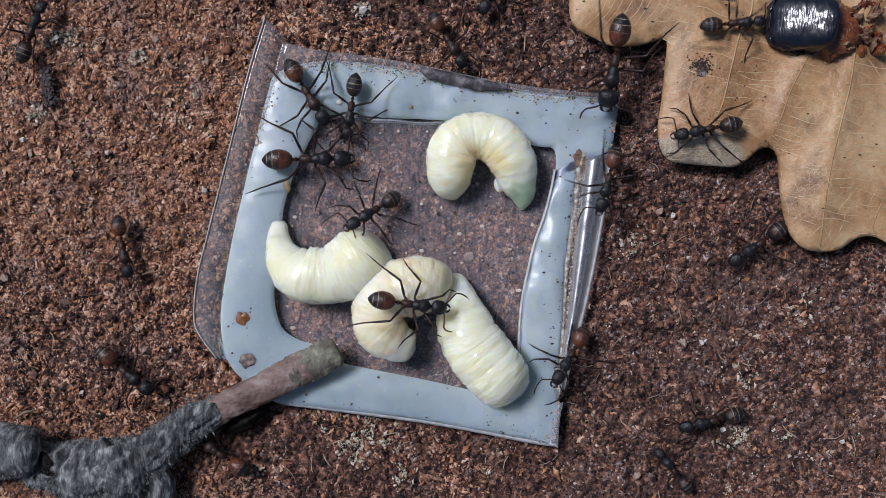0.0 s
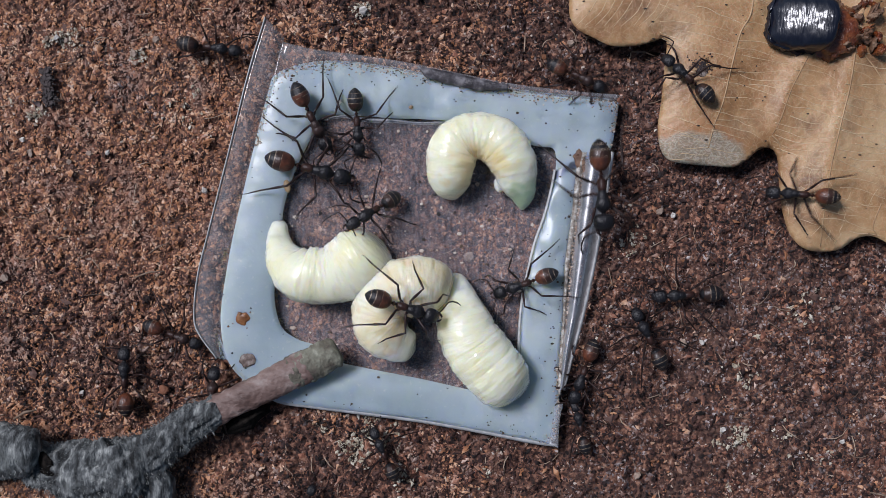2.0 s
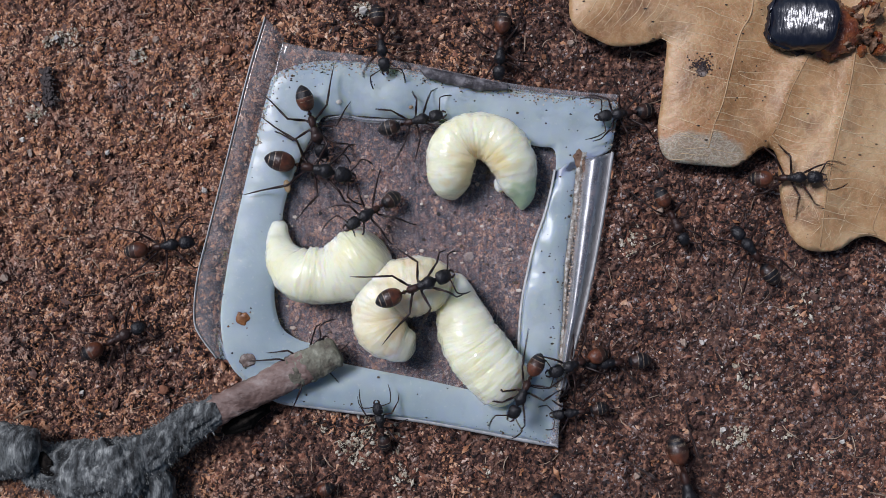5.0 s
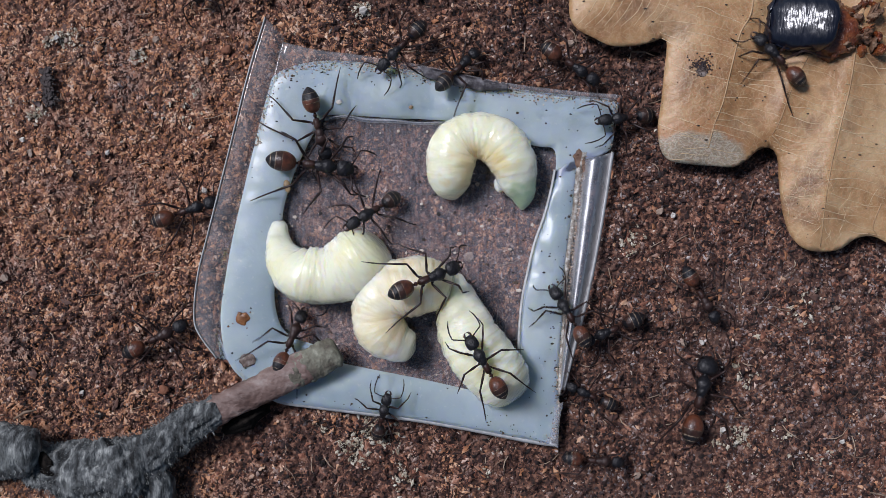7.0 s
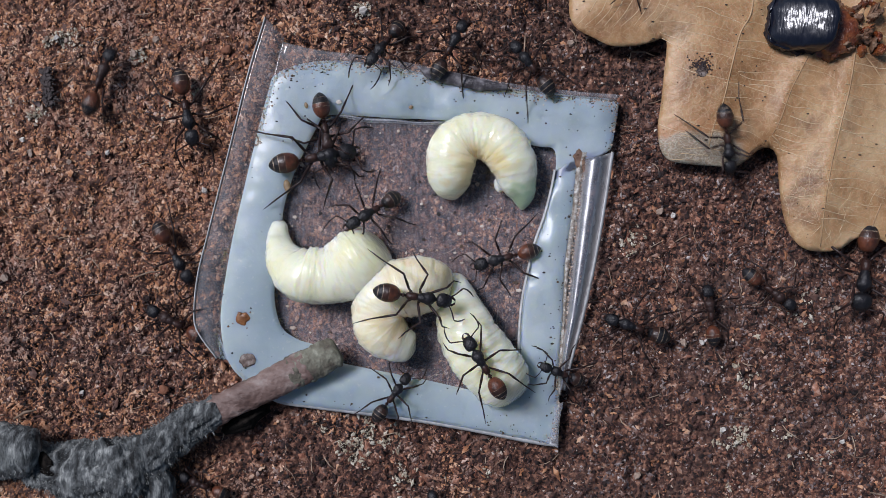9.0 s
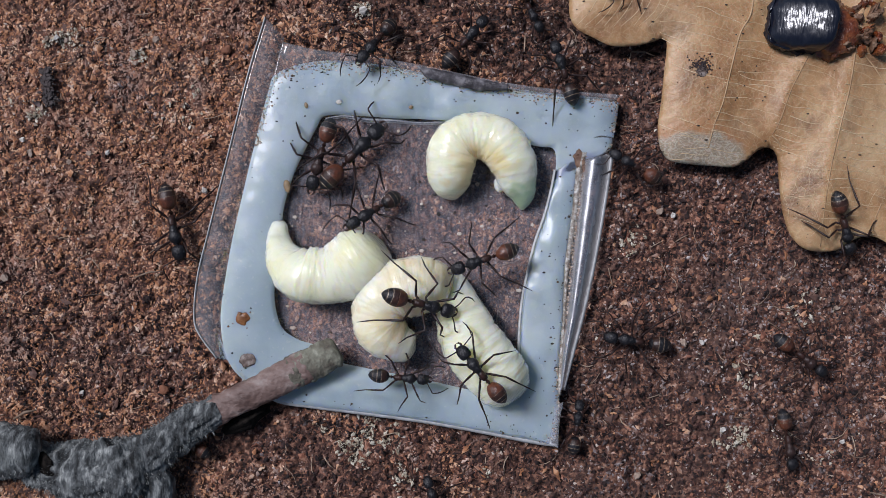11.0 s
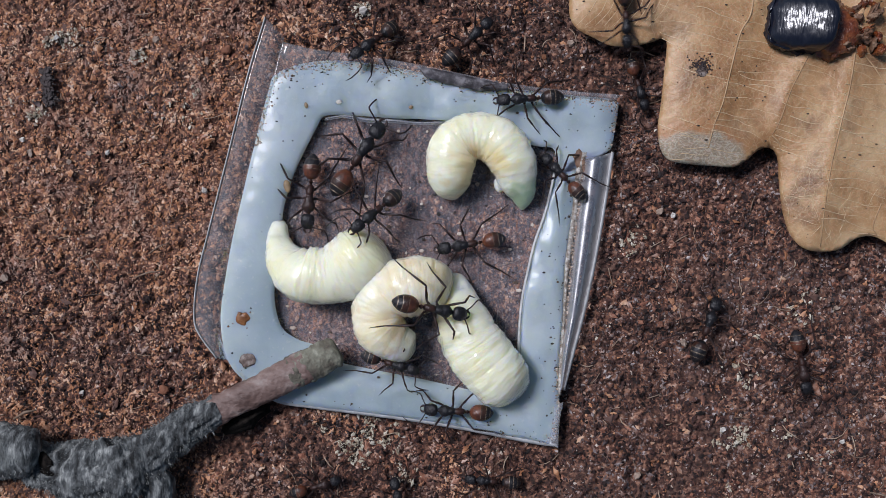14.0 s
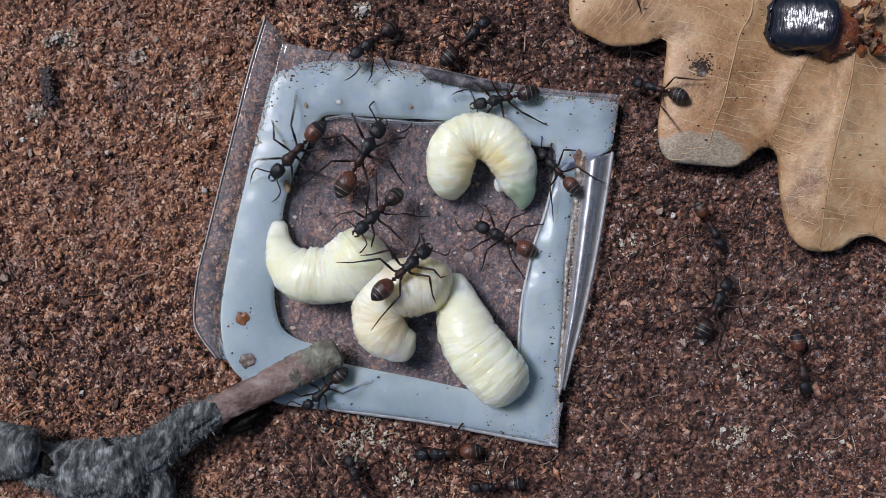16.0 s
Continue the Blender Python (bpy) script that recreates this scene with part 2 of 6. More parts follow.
with_tint(GRUB_GREEN, "green", (0.42, 0.55, 0.36))


def leaf_material():
    """Dry oak leaf: tan with warm blotches, a bleached tip and a net of pale fine veins."""
    m = material("dry_leaf", [(0.30, (0.185, 0.090, 0.034)), (0.43, (0.32, 0.170, 0.073)), (0.54, (0.445, 0.265, 0.128)), (0.70, (0.585, 0.405, 0.228))],
                 120, 0.5, 12, 0.3, 1100, (210, 0.54, 0.72, (0.20, 0.105, 0.05)))
    t = m.node_tree
    n, link = t.nodes, t.links.new
    b = n["Principled BSDF"]
    base = b.inputs["Base Color"].links[0].from_socket
    co = n["Texture Coordinate"]
    wob = n.new("ShaderNodeTexNoise")
    wob.inputs["Scale"].default_value = 500
    add = n.new("ShaderNodeMix")
    add.data_type, add.blend_type = "RGBA", "ADD"
    add.inputs[0].default_value = 0.0024
    link(co.outputs["Object"], wob.inputs["Vector"])
    link(co.outputs["Object"], add.inputs[6])
    link(wob.outputs["Color"], add.inputs[7])
    prev = base
    height, tip = None, None
    # bleached tip with a rusty band above it
    for cx, cy, rx, ry, inner, col in ((-0.0111, 0.0152, 0.0075, 0.0030, 0.70, (0.38, 0.19, 0.085)), (-0.0109, 0.0134, 0.0066, 0.0031, 0.84, (0.27, 0.235, 0.175))):
        mp = n.new("ShaderNodeMapping")
        mp.vector_type = "TEXTURE"
        mp.inputs["Location"].default_value = (cx, cy - 0.0218, 0.0035)
        mp.inputs["Scale"].default_value = (rx, ry, 0.02)
        link(add.outputs[2], mp.inputs["Vector"])
        ln = n.new("ShaderNodeVectorMath")
        ln.operation = "LENGTH"
        link(mp.outputs["Vector"], ln.inputs[0])
        r = n.new("ShaderNodeMapRange")
        r.inputs["From Min"].default_value, r.inputs["From Max"].default_value = inner, 1.06
        r.inputs["To Min"].default_value, r.inputs["To Max"].default_value = 0.8, 0.0
        link(ln.outputs["Value"], r.inputs["Value"])
        mx = n.new("ShaderNodeMix")
        mx.data_type = "RGBA"
        link(r.outputs["Result"], mx.inputs[0])
        link(prev, mx.inputs[6])
        mx.inputs[7].default_value = (*col, 1)
        prev = mx.outputs[2]
        tip = r.outputs["Result"]
    for size, wide, strength, tone in ((330, 0.022, 0.10, (0.70, 0.52, 0.33)), (1300, 0.07, 0.26, (0.68, 0.50, 0.31)), (2100, 0.12, 0.70, (0.60, 0.55, 0.45))):
        v = n.new("ShaderNodeTexVoronoi")
        v.feature = "DISTANCE_TO_EDGE"
        v.inputs["Scale"].default_value = size
        wide_cells = n.new("ShaderNodeMapping")
        wide_cells.inputs["Scale"].default_value = (0.55, 1.3, 1) if size != 1300 else (1, 1, 1)
        wide_cells.inputs["Rotation"].default_value = (0, 0, -0.35)
        link(add.outputs[2], wide_cells.inputs["Vector"])
        link(wide_cells.outputs["Vector"], v.inputs["Vector"])
        r = n.new("ShaderNodeMapRange")
        r.inputs["From Max"].default_value = wide
        r.inputs["To Min"].default_value, r.inputs["To Max"].default_value = strength, 0.0
        link(v.outputs["Distance"], r.inputs["Value"])
        mx = n.new("ShaderNodeMix")
        mx.data_type = "RGBA"
        amount = r.outputs["Result"]
        if size == 2100:
            both = n.new("ShaderNodeMath")
            both.operation = "MULTIPLY"
            link(amount, both.inputs[0])
            link(tip, both.inputs[1])
            amount = both.outputs[0]
        if size == 330:
            height = amount
        link(amount, mx.inputs[0])
        link(prev, mx.inputs[6])
        mx.inputs[7].default_value = (*tone, 1)
        prev = mx.outputs[2]
    link(prev, b.inputs["Base Color"])
    ridge = n.new("ShaderNodeBump")
    ridge.inputs["Strength"].default_value, ridge.inputs["Distance"].default_value = 0.5, 0.0003
    link(height, ridge.inputs["Height"])
    link(b.inputs["Normal"].links[0].from_socket, ridge.inputs["Normal"])
    link(ridge.outputs["Normal"], b.inputs["Normal"])
    b.inputs["Subsurface Weight"].default_value = 0.08
    b.inputs["Subsurface Scale"].default_value = 0.0006
    return m


LEAF = leaf_material()


# ---- mesh helpers ----
def mesh_ob(name, bm, mat, flat=False):
    me = bpy.data.meshes.new(name)
    for f in bm.faces:
        f.smooth = not flat
    bm.to_mesh(me)
    bm.free()
    for k in mat if isinstance(mat, (list, tuple)) else [mat]:
        me.materials.append(k)
    return new(name, me)


def part(name, bm, mat, parent, label=""):
    ob = mesh_ob(name, bm, mat)
    ob.parent = parent
    if label:
        tagged(ob, label)
    return ob


def raw(name, verts, faces, mat, smooth_faces=False):
    me = bpy.data.meshes.new(name)
    me.from_pydata([tuple(v) for v in verts], [], [tuple(int(i) for i in f) for f in faces])
    if smooth_faces:
        me.polygons.foreach_set("use_smooth", [True] * len(me.polygons))
    me.materials.append(mat)
    return new(name, me)


def loft(bm, rings, closed=True, cap=True, mat=0, first=True, last=True):
    """Skin a list of rings of equal length."""
    rows = [[bm.verts.new(p) for p in r] for r in rings]
    k = len(rows[0])
    for a, b in zip(rows, rows[1:]):
        for i in range(k if closed else k - 1):
            j = (i + 1) % k
            bm.faces.new((a[i], a[j], b[j], b[i])).material_index = mat
    if cap and closed:
        if first:
            bm.faces.new(list(reversed(rows[0]))).material_index = mat
        if last:
            bm.faces.new(rows[-1]).material_index = mat
    return rows


def tube(bm, pts, radii, sides=8, rough=0.0, flat=1.0, mat=0, seed=0.0, freq=1.0, furrow=0.0):
    """A round tube along 3D points; rough: part of the radius by which it is uneven."""
    pts = [Vector(p) for p in pts]
    rings = []
    for i, p in enumerate(pts):
        d = (pts[min(i + 1, len(pts) - 1)] - pts[max(i - 1, 0)]).normalized()
        side = d.cross(Vector((0, 0, 1)))
        side = side.normalized() if side.length > 1e-3 else Vector((0, 1, 0))
        up = side.cross(d)
        ring = []
        for k in range(sides):
            a = 2 * math.pi * k / sides
            v = side * math.cos(a) + up * math.sin(a) * flat
            r = radii[i]
            if furrow:
                r *= 1 - furrow * max(0.0, noise.noise(Vector((3.2 * math.cos(a), 3.2 * math.sin(a), i * 0.045 + seed))) + 0.12)
            if rough:
                q = (p + v * r) * freq + Vector((seed, seed, 0))
                r *= 1 + rough * (noise.noise(q) + 0.5 * noise.noise(q * 2.7))
            ring.append(p + v * r)
        rings.append(ring)
    loft(bm, rings, mat=mat)


def ball(bm, c, rx, ry, rz, seg=12, ring=8, bumpy=0.0, freq=1.0, mat=0):
    c = Vector(c)
    rings = []
    for i in range(1, ring):
        th = math.pi * i / ring
        r = []
        for k in range(seg):
            a = 2 * math.pi * k / seg
            v = Vector((math.sin(th) * math.cos(a), math.sin(th) * math.sin(a), math.cos(th)))
            s = 1 + bumpy * noise.noise((v + c * 300) * freq) if bumpy else 1
            r.append(c + Vector((v.x * rx, v.y * ry, v.z * rz)) * s)
        rings.append(r)
    loft(bm, rings, mat=mat)


# ---- plan outlines ----
LEAF_EDGE = smooth([(985, -90), (1006, -20), (1008, 28), (1022, 52), (1048, 66), (1080, 81), (1118, 82), (1150, 76), (1174, 68), (1180, 80), (1176, 120), (1170, 180),
                    (1164, 225), (1168, 262), (1184, 284), (1220, 291), (1260, 294), (1298, 296), (1322, 283), (1342, 266), (1362, 262), (1375, 278),
                    (1378, 320), (1384, 372), (1398, 415), (1422, 440), (1455, 446), (1488, 441), (1512, 424), (1540, 418), (1566, 428),
                    (1600, 455), (1660, 440), (1720, 330), (1740, 150), (1700, -20), (1600, -110), (1300, -140)], 240, True)
TRAY_OUT = smooth([(488, 132), (540, 112), (610, 108), (700, 120), (780, 136), (860, 150), (960, 164), (1040, 172), (1088, 178), (1094, 190), (1088, 230), (1078, 268),
                   (1040, 270), (1027, 290), (1018, 360), (1004, 470), (997, 560), (990, 640), (990, 700), (988, 745), (978, 784), (940, 779), (860, 764),
                   (760, 746), (660, 732), (560, 720), (490, 708), (430, 672), (402, 636), (392, 590), (392, 540), (408, 440), (428, 350), (452, 250), (474, 165)], 260, True)
TRAY_IN = smooth([(574, 206), (610, 204), (645, 206), (700, 210), (760, 212), (820, 218), (880, 236), (930, 254), (955, 260), (978, 262), (984, 280), (982, 310),
                  (976, 340), (964, 385), (948, 430), (936, 480), (926, 530), (921, 580), (919, 630), (917, 670), (905, 698), (880, 700), (830, 690),
                  (760, 674), (700, 662), (640, 650), (600, 640), (560, 612), (530, 602), (502, 584), (490, 555), (486, 510), (498, 430), (502, 370), (520, 310), (541, 264), (560, 227)], 260, True)
# each grub: way of its middle line and its half width
GRUBS = [
    [(497, 389, 12), (493, 414, 19), (496, 440, 27), (508, 464, 39), (534, 484, 50), (580, 488, 52), (616, 474, 58), (642, 456, 59), (657, 441, 53), (668, 430, 38), (674, 424, 18)],
    [(804, 354, 13), (799, 330, 34), (797, 290, 44), (807, 258, 45), (830, 243, 42), (858, 242, 42), (886, 256, 44), (908, 288, 42), (917, 322, 34), (924, 346, 23), (924, 372, 6)],
    [(736, 616, 14), (728, 614, 26), (704, 606, 37), (679, 588, 46), (669, 562, 47), (677, 534, 50), (703, 513, 53), (740, 506, 53), (772, 506, 46), (792, 508, 33), (803, 510, 16)],
    [(800, 484, 12), (808, 510, 27), (815, 552, 45), (832, 602, 54), (862, 642, 56), (888, 670, 54), (904, 684, 47), (916, 694, 33), (923, 701, 17)],
]
GRUB_LIFT = [0.0, 0.0, 16.0, 0.0]
GRUB_CURVES = [smooth(g, 90) for g in GRUBS]
FLOOR_Z, RIM_Z = 0.0007, 0.0022
TWIG = [(592, 622, 34), (560, 640, 36), (510, 664, 35), (460, 690, 33), (425, 706, 31), (388, 724, 33), (345, 745, 35), (305, 774, 36), (262, 806, 43), (215, 830, 60), (150, 834, 56), (95, 828, 46), (50, 815, 38), (0, 806, 38), (-70, 812, 40)]


# the side ribs of the leaf, on which its blade is creased: x, y, strength
LEAF_RIBS = [((1342, 1308, 1286, 1268, 1254), (0, 74, 148, 207, 266), 0.55), ((1462, 1426, 1401, 1384, 1369), (40, 103, 143, 197, 232), 1.0),
             ((1532, 1512, 1497, 1483, 1468, 1450), (20, 103, 163, 222, 296, 417), 0.9)]


def leaf_z(px, py):
    """Height of the leaf's blade: low arches between the veins, edges curled down."""
    d = float(np.min(np.hypot(LEAF_EDGE[:, 0] - px, LEAF_EDGE[:, 1] - py)))
    rise = 1 - math.exp(-d / 45.0)
    wave = 0.42 * math.sin((px * 0.86 + py * 0.3) / 40.0) + 0.3 * math.sin((py - 0.4 * px) / 66.0)
    pleat = max(math.exp(-abs(px - np.interp(py, ys, xs)) / 30.0) * amount for xs, ys, amount in LEAF_RIBS)
    return 0.0024 + 0.0014 * rise + 0.0010 * rise * wave + 0.0011 * rise * pleat


def rim_bump(px, py):
    """Unevenness of the rim: calm at the side with the flap, wavier elsewhere."""
    q = Vector((px / 60.0, py / 60.0, 3.1))
    calm = 0.08 + 0.92 * min(max((px - 500) / 130, 0), 1) * (0.6 if py > 640 else 1)
    return calm * (0.00042 * noise.noise(q) + 0.00020 * noise.noise(q * 2.3) + 0.00006 * noise.noise(q * 6))


def rim_z(px, py):
    a = float(np.min(np.hypot(TRAY_OUT[:, 0] - px, TRAY_OUT[:, 1] - py)))
    b = float(np.min(np.hypot(TRAY_IN[:, 0] - px, TRAY_IN[:, 1] - py)))
    u = a / max(a + b, 1e-6)
    return 0.0012 + 0.0008 * math.sin(math.pi * (0.06 + 0.88 * min(max(u, 0.0), 1.0))) ** 0.5 + rim_bump(px, py)


FOLD = np.array([(1028, 268), (1090, 262), (1075, 350), (1058, 450), (1039, 540), (1020, 612), (998, 700), (986, 700), (996, 560), (1010, 440)], float)
FLAP = np.array([(468, 30), (503, 66), (478, 165), (430, 350), (394, 540), (404, 638), (384, 636), (344, 560), (372, 400), (440, 130)], float)
LIP = np.array([(500, 74), (640, 98), (820, 131), (1000, 160), (1098, 168), (1088, 182), (860, 156), (610, 114), (488, 134)], float)


def support(px, py, low=False):
    """Height of what an insect stands on at a place of the plan."""
    z = 0.0
    if not low and inside(px, py, LEAF_EDGE):
        z = leaf_z(px, py)
    if inside(px, py, TRAY_OUT):
        z = FLOOR_Z if inside(px, py, TRAY_IN) else rim_z(px, py)
    for area, top in ((FOLD, 0.0032), (FLAP, 0.0028), (LIP, 0.0025)):
        if inside(px, py, area):
            z = max(z, top)
    for c, lift in zip(GRUB_CURVES, GRUB_LIFT):
        d = np.hypot(c[:, 0] - px, c[:, 1] - py) / c[:, 2]
        i = int(np.argmin(d))
        if d[i] < 1:
            z = max(z, FLOOR_Z + PX * (lift + c[i, 2] * 0.86 * (1 + math.sqrt(1 - d[i] ** 2))))
    return z


# ---- ground ----
def value_noise(x, y, cell, seed):
    """Smooth numpy noise over arrays, -1 to 1."""
    rng = np.random.RandomState(seed)
    grid = rng.uniform(-1, 1, (256, 256))
    u, v = x / cell, y / cell
    i, j = np.floor(u).astype(int), np.floor(v).astype(int)
    fu, fv = u - i, v - j
    fu, fv = fu * fu * (3 - 2 * fu), fv * fv * (3 - 2 * fv)
    i, j = i % 256, j % 256
    i2, j2 = (i + 1) % 256, (j + 1) % 256
    return (grid[i, j] * (1 - fu) + grid[i2, j] * fu) * (1 - fv) + (grid[i, j2] * (1 - fu) + grid[i2, j2] * fu) * fv


def ground_height(x, y):
    h = 0.00034 * value_noise(x, y, 0.0075, 1) + 0.00042 * value_noise(x, y, 0.0023, 2) + 0.00038 * value_noise(x, y, 0.0009, 3) + 0.00030 * value_noise(x, y, 0.00046, 4)
    return h - 0.0008


def build_ground():
    xs = np.concatenate([[-300, -20, -2, -0.3, -0.09], np.linspace(-0.066, 0.066, 660), [0.09, 0.3, 2, 20, 300]])
    ys = np.concatenate([[-300, -20, -2, -0.3, -0.06], np.linspace(-0.039, 0.039, 390), [0.06, 0.3, 2, 20, 300]])
    X, Y = np.meshgrid(xs, ys)
    Z = ground_height(X, Y)
    Z[np.abs(X) > 1] = -0.0007
    Z[np.abs(Y) > 1] = -0.0007
    n = len(xs)
    idx = np.arange(len(ys) * n).reshape(len(ys), n)
    faces = np.stack([idx[:-1, :-1], idx[:-1, 1:], idx[1:, 1:], idx[1:, :-1]], -1).reshape(-1, 4)
    me = bpy.data.meshes.new("ground")
    me.from_pydata(np.stack([X, Y, Z], -1).reshape(-1, 3).tolist(), [], faces.tolist())
    me.polygons.foreach_set("use_smooth", [True] * len(me.polygons))
    me.materials.append(SOIL)
    return tagged(new("ground", me), "reddish-brown crumbly soil sheet with grey patches", "ground", kind="structure")


def scatter(name, count, size, mat, seed, label, spread=(0.066, 0.038), flat=0.6, keep=None, power=2.0, lift=0.0):
    """Loose angular bits, each a deformed eight-sided lump, all in one object."""
    rng = np.random.RandomState(seed)
    x, y = rng.uniform(-spread[0], spread[0], count), rng.uniform(-spread[1], spread[1], count)
    if keep:
        ok = keep(x, y, rng)
        x, y = x[ok], y[ok]
    count = len(x)
    r = size[0] + (size[1] - size[0]) * rng.uniform(0, 1, count) ** power
    oct_v = np.array([(1, 0, 0), (0, 1, 0), (-1, 0, 0), (0, -1, 0), (0.1, 0.05, 1), (0, 0, -1)], float)
    oct_f = np.array([(0, 1, 4), (1, 2, 4), (2, 3, 4), (3, 0, 4), (1, 0, 5), (2, 1, 5), (3, 2, 5), (0, 3, 5)])
    v = oct_v[None] * rng.uniform(0.65, 1.3, (count, 6, 1)) * r[:, None, None]
    v += rng.uniform(-0.25, 0.25, (count, 6, 3)) * r[:, None, None]
    v[:, :, 0] *= 0.7 + 1.8 * rng.uniform(0, 1, (count, 1)) ** 1.7
    v[:, :, 2] *= flat
    a = rng.uniform(0, 2 * np.pi, count)
    c, s = np.cos(a)[:, None], np.sin(a)[:, None]
    vx, vy = v[:, :, 0] * c - v[:, :, 1] * s, v[:, :, 0] * s + v[:, :, 1] * c
    tilt = rng.uniform(-0.55, 0.55, (count, 1))
    vz = v[:, :, 2] + vx * tilt
    z = ground_height(x, y)
    verts = np.stack([vx + x[:, None], vy + y[:, None], vz + (z + r * flat * 0.05 + lift)[:, None]], -1).reshape(-1, 3)
    faces = (oct_f[None] + 6 * np.arange(count)[:, None, None]).reshape(-1, 3)
    me = bpy.data.meshes.new(name)
    me.from_pydata(verts.tolist(), [], faces.tolist())
    me.materials.append(mat)
    return tagged(new(name, me), label, "soil", kind="stuff")


def fibres(count, seed):
    rng = np.random.RandomState(seed)
    bm = bmesh.new()
    for _ in range(count):
        x, y, a = rng.uniform(-0.06, 0.06), rng.uniform(-0.034, 0.034), rng.uniform(0, 6.28)
        length, bend = rng.uniform(0.0008, 0.0032), rng.uniform(-0.8, 0.8)
        pts = []
        for u in np.linspace(0, 1, 4):
            b = a + bend * u
            px, py = x + math.cos(b) * length * u, y + math.sin(b) * length * u
            pts.append((px, py, float(ground_height(np.array([px]), np.array([py]))[0]) + 0.0002 + 0.0002 * math.sin(u * 3.1)))
        r = rng.uniform(0.00003, 0.00008)
        tube(bm, pts, [r, r, r * 0.9, r * 0.5], 4)
    ob = mesh_ob("soil_fibre", bm, FIBRE)
    return tagged(ob, "thin dry plant fibres lying on the soil", "fibre", kind="stuff")


def patch_gate(cells, seed, thr, slope=0.0, spots=()):
    """Patches of a kind of soil, more of it towards one side and round some spots (plan x, y, radius, amount)."""
    def keep(x, y, rng):
        n = 0.5 + 0.3 * value_noise(x, y, cells, seed) + 0.25 * value_noise(x, y, cells * 0.3, seed + 1) + slope * x + rng.uniform(-0.14, 0.14, len(x))
        for px, py, radius, amount in spots:
            c = P(px, py)
            n = n + amount * np.exp(-((x - c.x) ** 2 + (y - c.y) ** 2) / (radius * PX) ** 2)
        return n > thr
    return keep


# dark soil spots; those at the dish's lower corner paint its cast shadow
DARK_SHADE_SPOTS = ((640, 40, 150, 0.6), (860, 60, 140, 0.5), (1380, 740, 240, 0.55), (520, 20, 90, 0.3), (1130, 330, 110, 0.3), (150, 120, 230, -0.5), (1070, 690, 120, 0.9), (1035, 760, 70, 0.9), (1290, 820, 120, 0.3), (1180, 800, 100, 0.4), (1180, 640, 120, 0.5), (950, 830, 120, 0.5), (800, 850, 140, 0.2), (720, 800, 110, 0.2), (100, 590, 160, 0.45), (250, 640, 120, 0.25), (1400, 600, 200, 0.3), (1230, 690, 90, 0.3), (1070, 420, 90, 0.3), (1080, 100, 110, 0.6), (650, 830, 200, 0.3), (520, 820, 90, 0.5), (70, 650, 150, 0.6), (330, 590, 100, 0.5), (1300, 540, 110, 0.15), (110, 300, 200, -0.3), (300, 260, 160, -0.3), (1480, 700, 90, -0.3))
# spots with more tan crumbs, and some with fewer
TAN_SPOTS = ((60, 240, 150, 0.4), (330, 280, 90, 0.3), (80, 90, 190, 0.7), (200, 180, 160, 0.4), (300, 60, 140, 0.4), (180, 430, 120, 0.2), (120, 330, 240, 0.35), (300, 480, 140, 0.25), (1530, 770, 90, 0.7), (1340, 780, 70, 0.3), (330, 860, 80, 0.15), (90, 640, 220, -0.6), (430, 800, 160, -0.4), (750, 830, 220, -0.35), (1100, 720, 150, -0.3), (300, 590, 120, -0.2), (230, 240, 120, 0.4), (620, 40, 150, -0.25))
GREYISH = ((170, 40, 130, 0.35), (330, 150, 60, 0.3), (1420, 640, 130, 0.25), (1300, 620, 90, 0.2), (60, 200, 60, 0.25), (250, 690, 60, 0.2), (1480, 850, 80, 0.3))
build_ground()
scatter("soil_crumbs", 52000, (0.00006, 0.00028), CRUMB, 11, "reddish-brown granular soil crumbs", flat=0.5, power=1.7,
        keep=patch_gate(0.009, 53, 0.10, 0.0, [(x, y, r, -a) for x, y, r, a in DARK_SHADE_SPOTS if a > 0.45]))
scatter("grey_soil_crumbs", 44000, (0.00006, 0.00026), GREY_CRUMB, 15, "greyish soil crumbs lying in patches", flat=0.75, keep=patch_gate(0.011, 33, 0.56, 5.0, GREYISH), power=1.8)
scatter("tan_soil_crumbs", 120000, (0.00006, 0.00026), TAN_CRUMB, 16, "tan and orange soil crumbs in patches, thicker towards one side", flat=0.45, keep=patch_gate(0.012, 41, 0.49, -13.0, TAN_SPOTS), power=1.8)
scatter("dark_soil_crumbs", 80000, (0.00006, 0.00030), DARK_CRUMB, 17, "dark brown soil crumbs in patches, shade by the dish included", flat=0.7, lift=0.00004, keep=patch_gate(0.009, 47, 0.56, 5.0, DARK_SHADE_SPOTS), power=1.8)
scatter("coarse_soil_crumbs", 1500, (0.00026, 0.00055), CRUMB, 12, "coarse reddish soil crumbs", flat=0.6, power=2.0)
scatter("coarse_tan_crumbs", 1500, (0.00018, 0.00042), TAN_CRUMB, 19, "coarse pinkish tan soil crumbs", flat=0.5, power=1.8, lift=0.00008)
scatter("pale_grit", 4200, (0.00006, 0.00024), PALE, 13, "pale sandy grit sprinkled in the soil", keep=patch_gate(0.012, 21, 0.35), power=2.2)
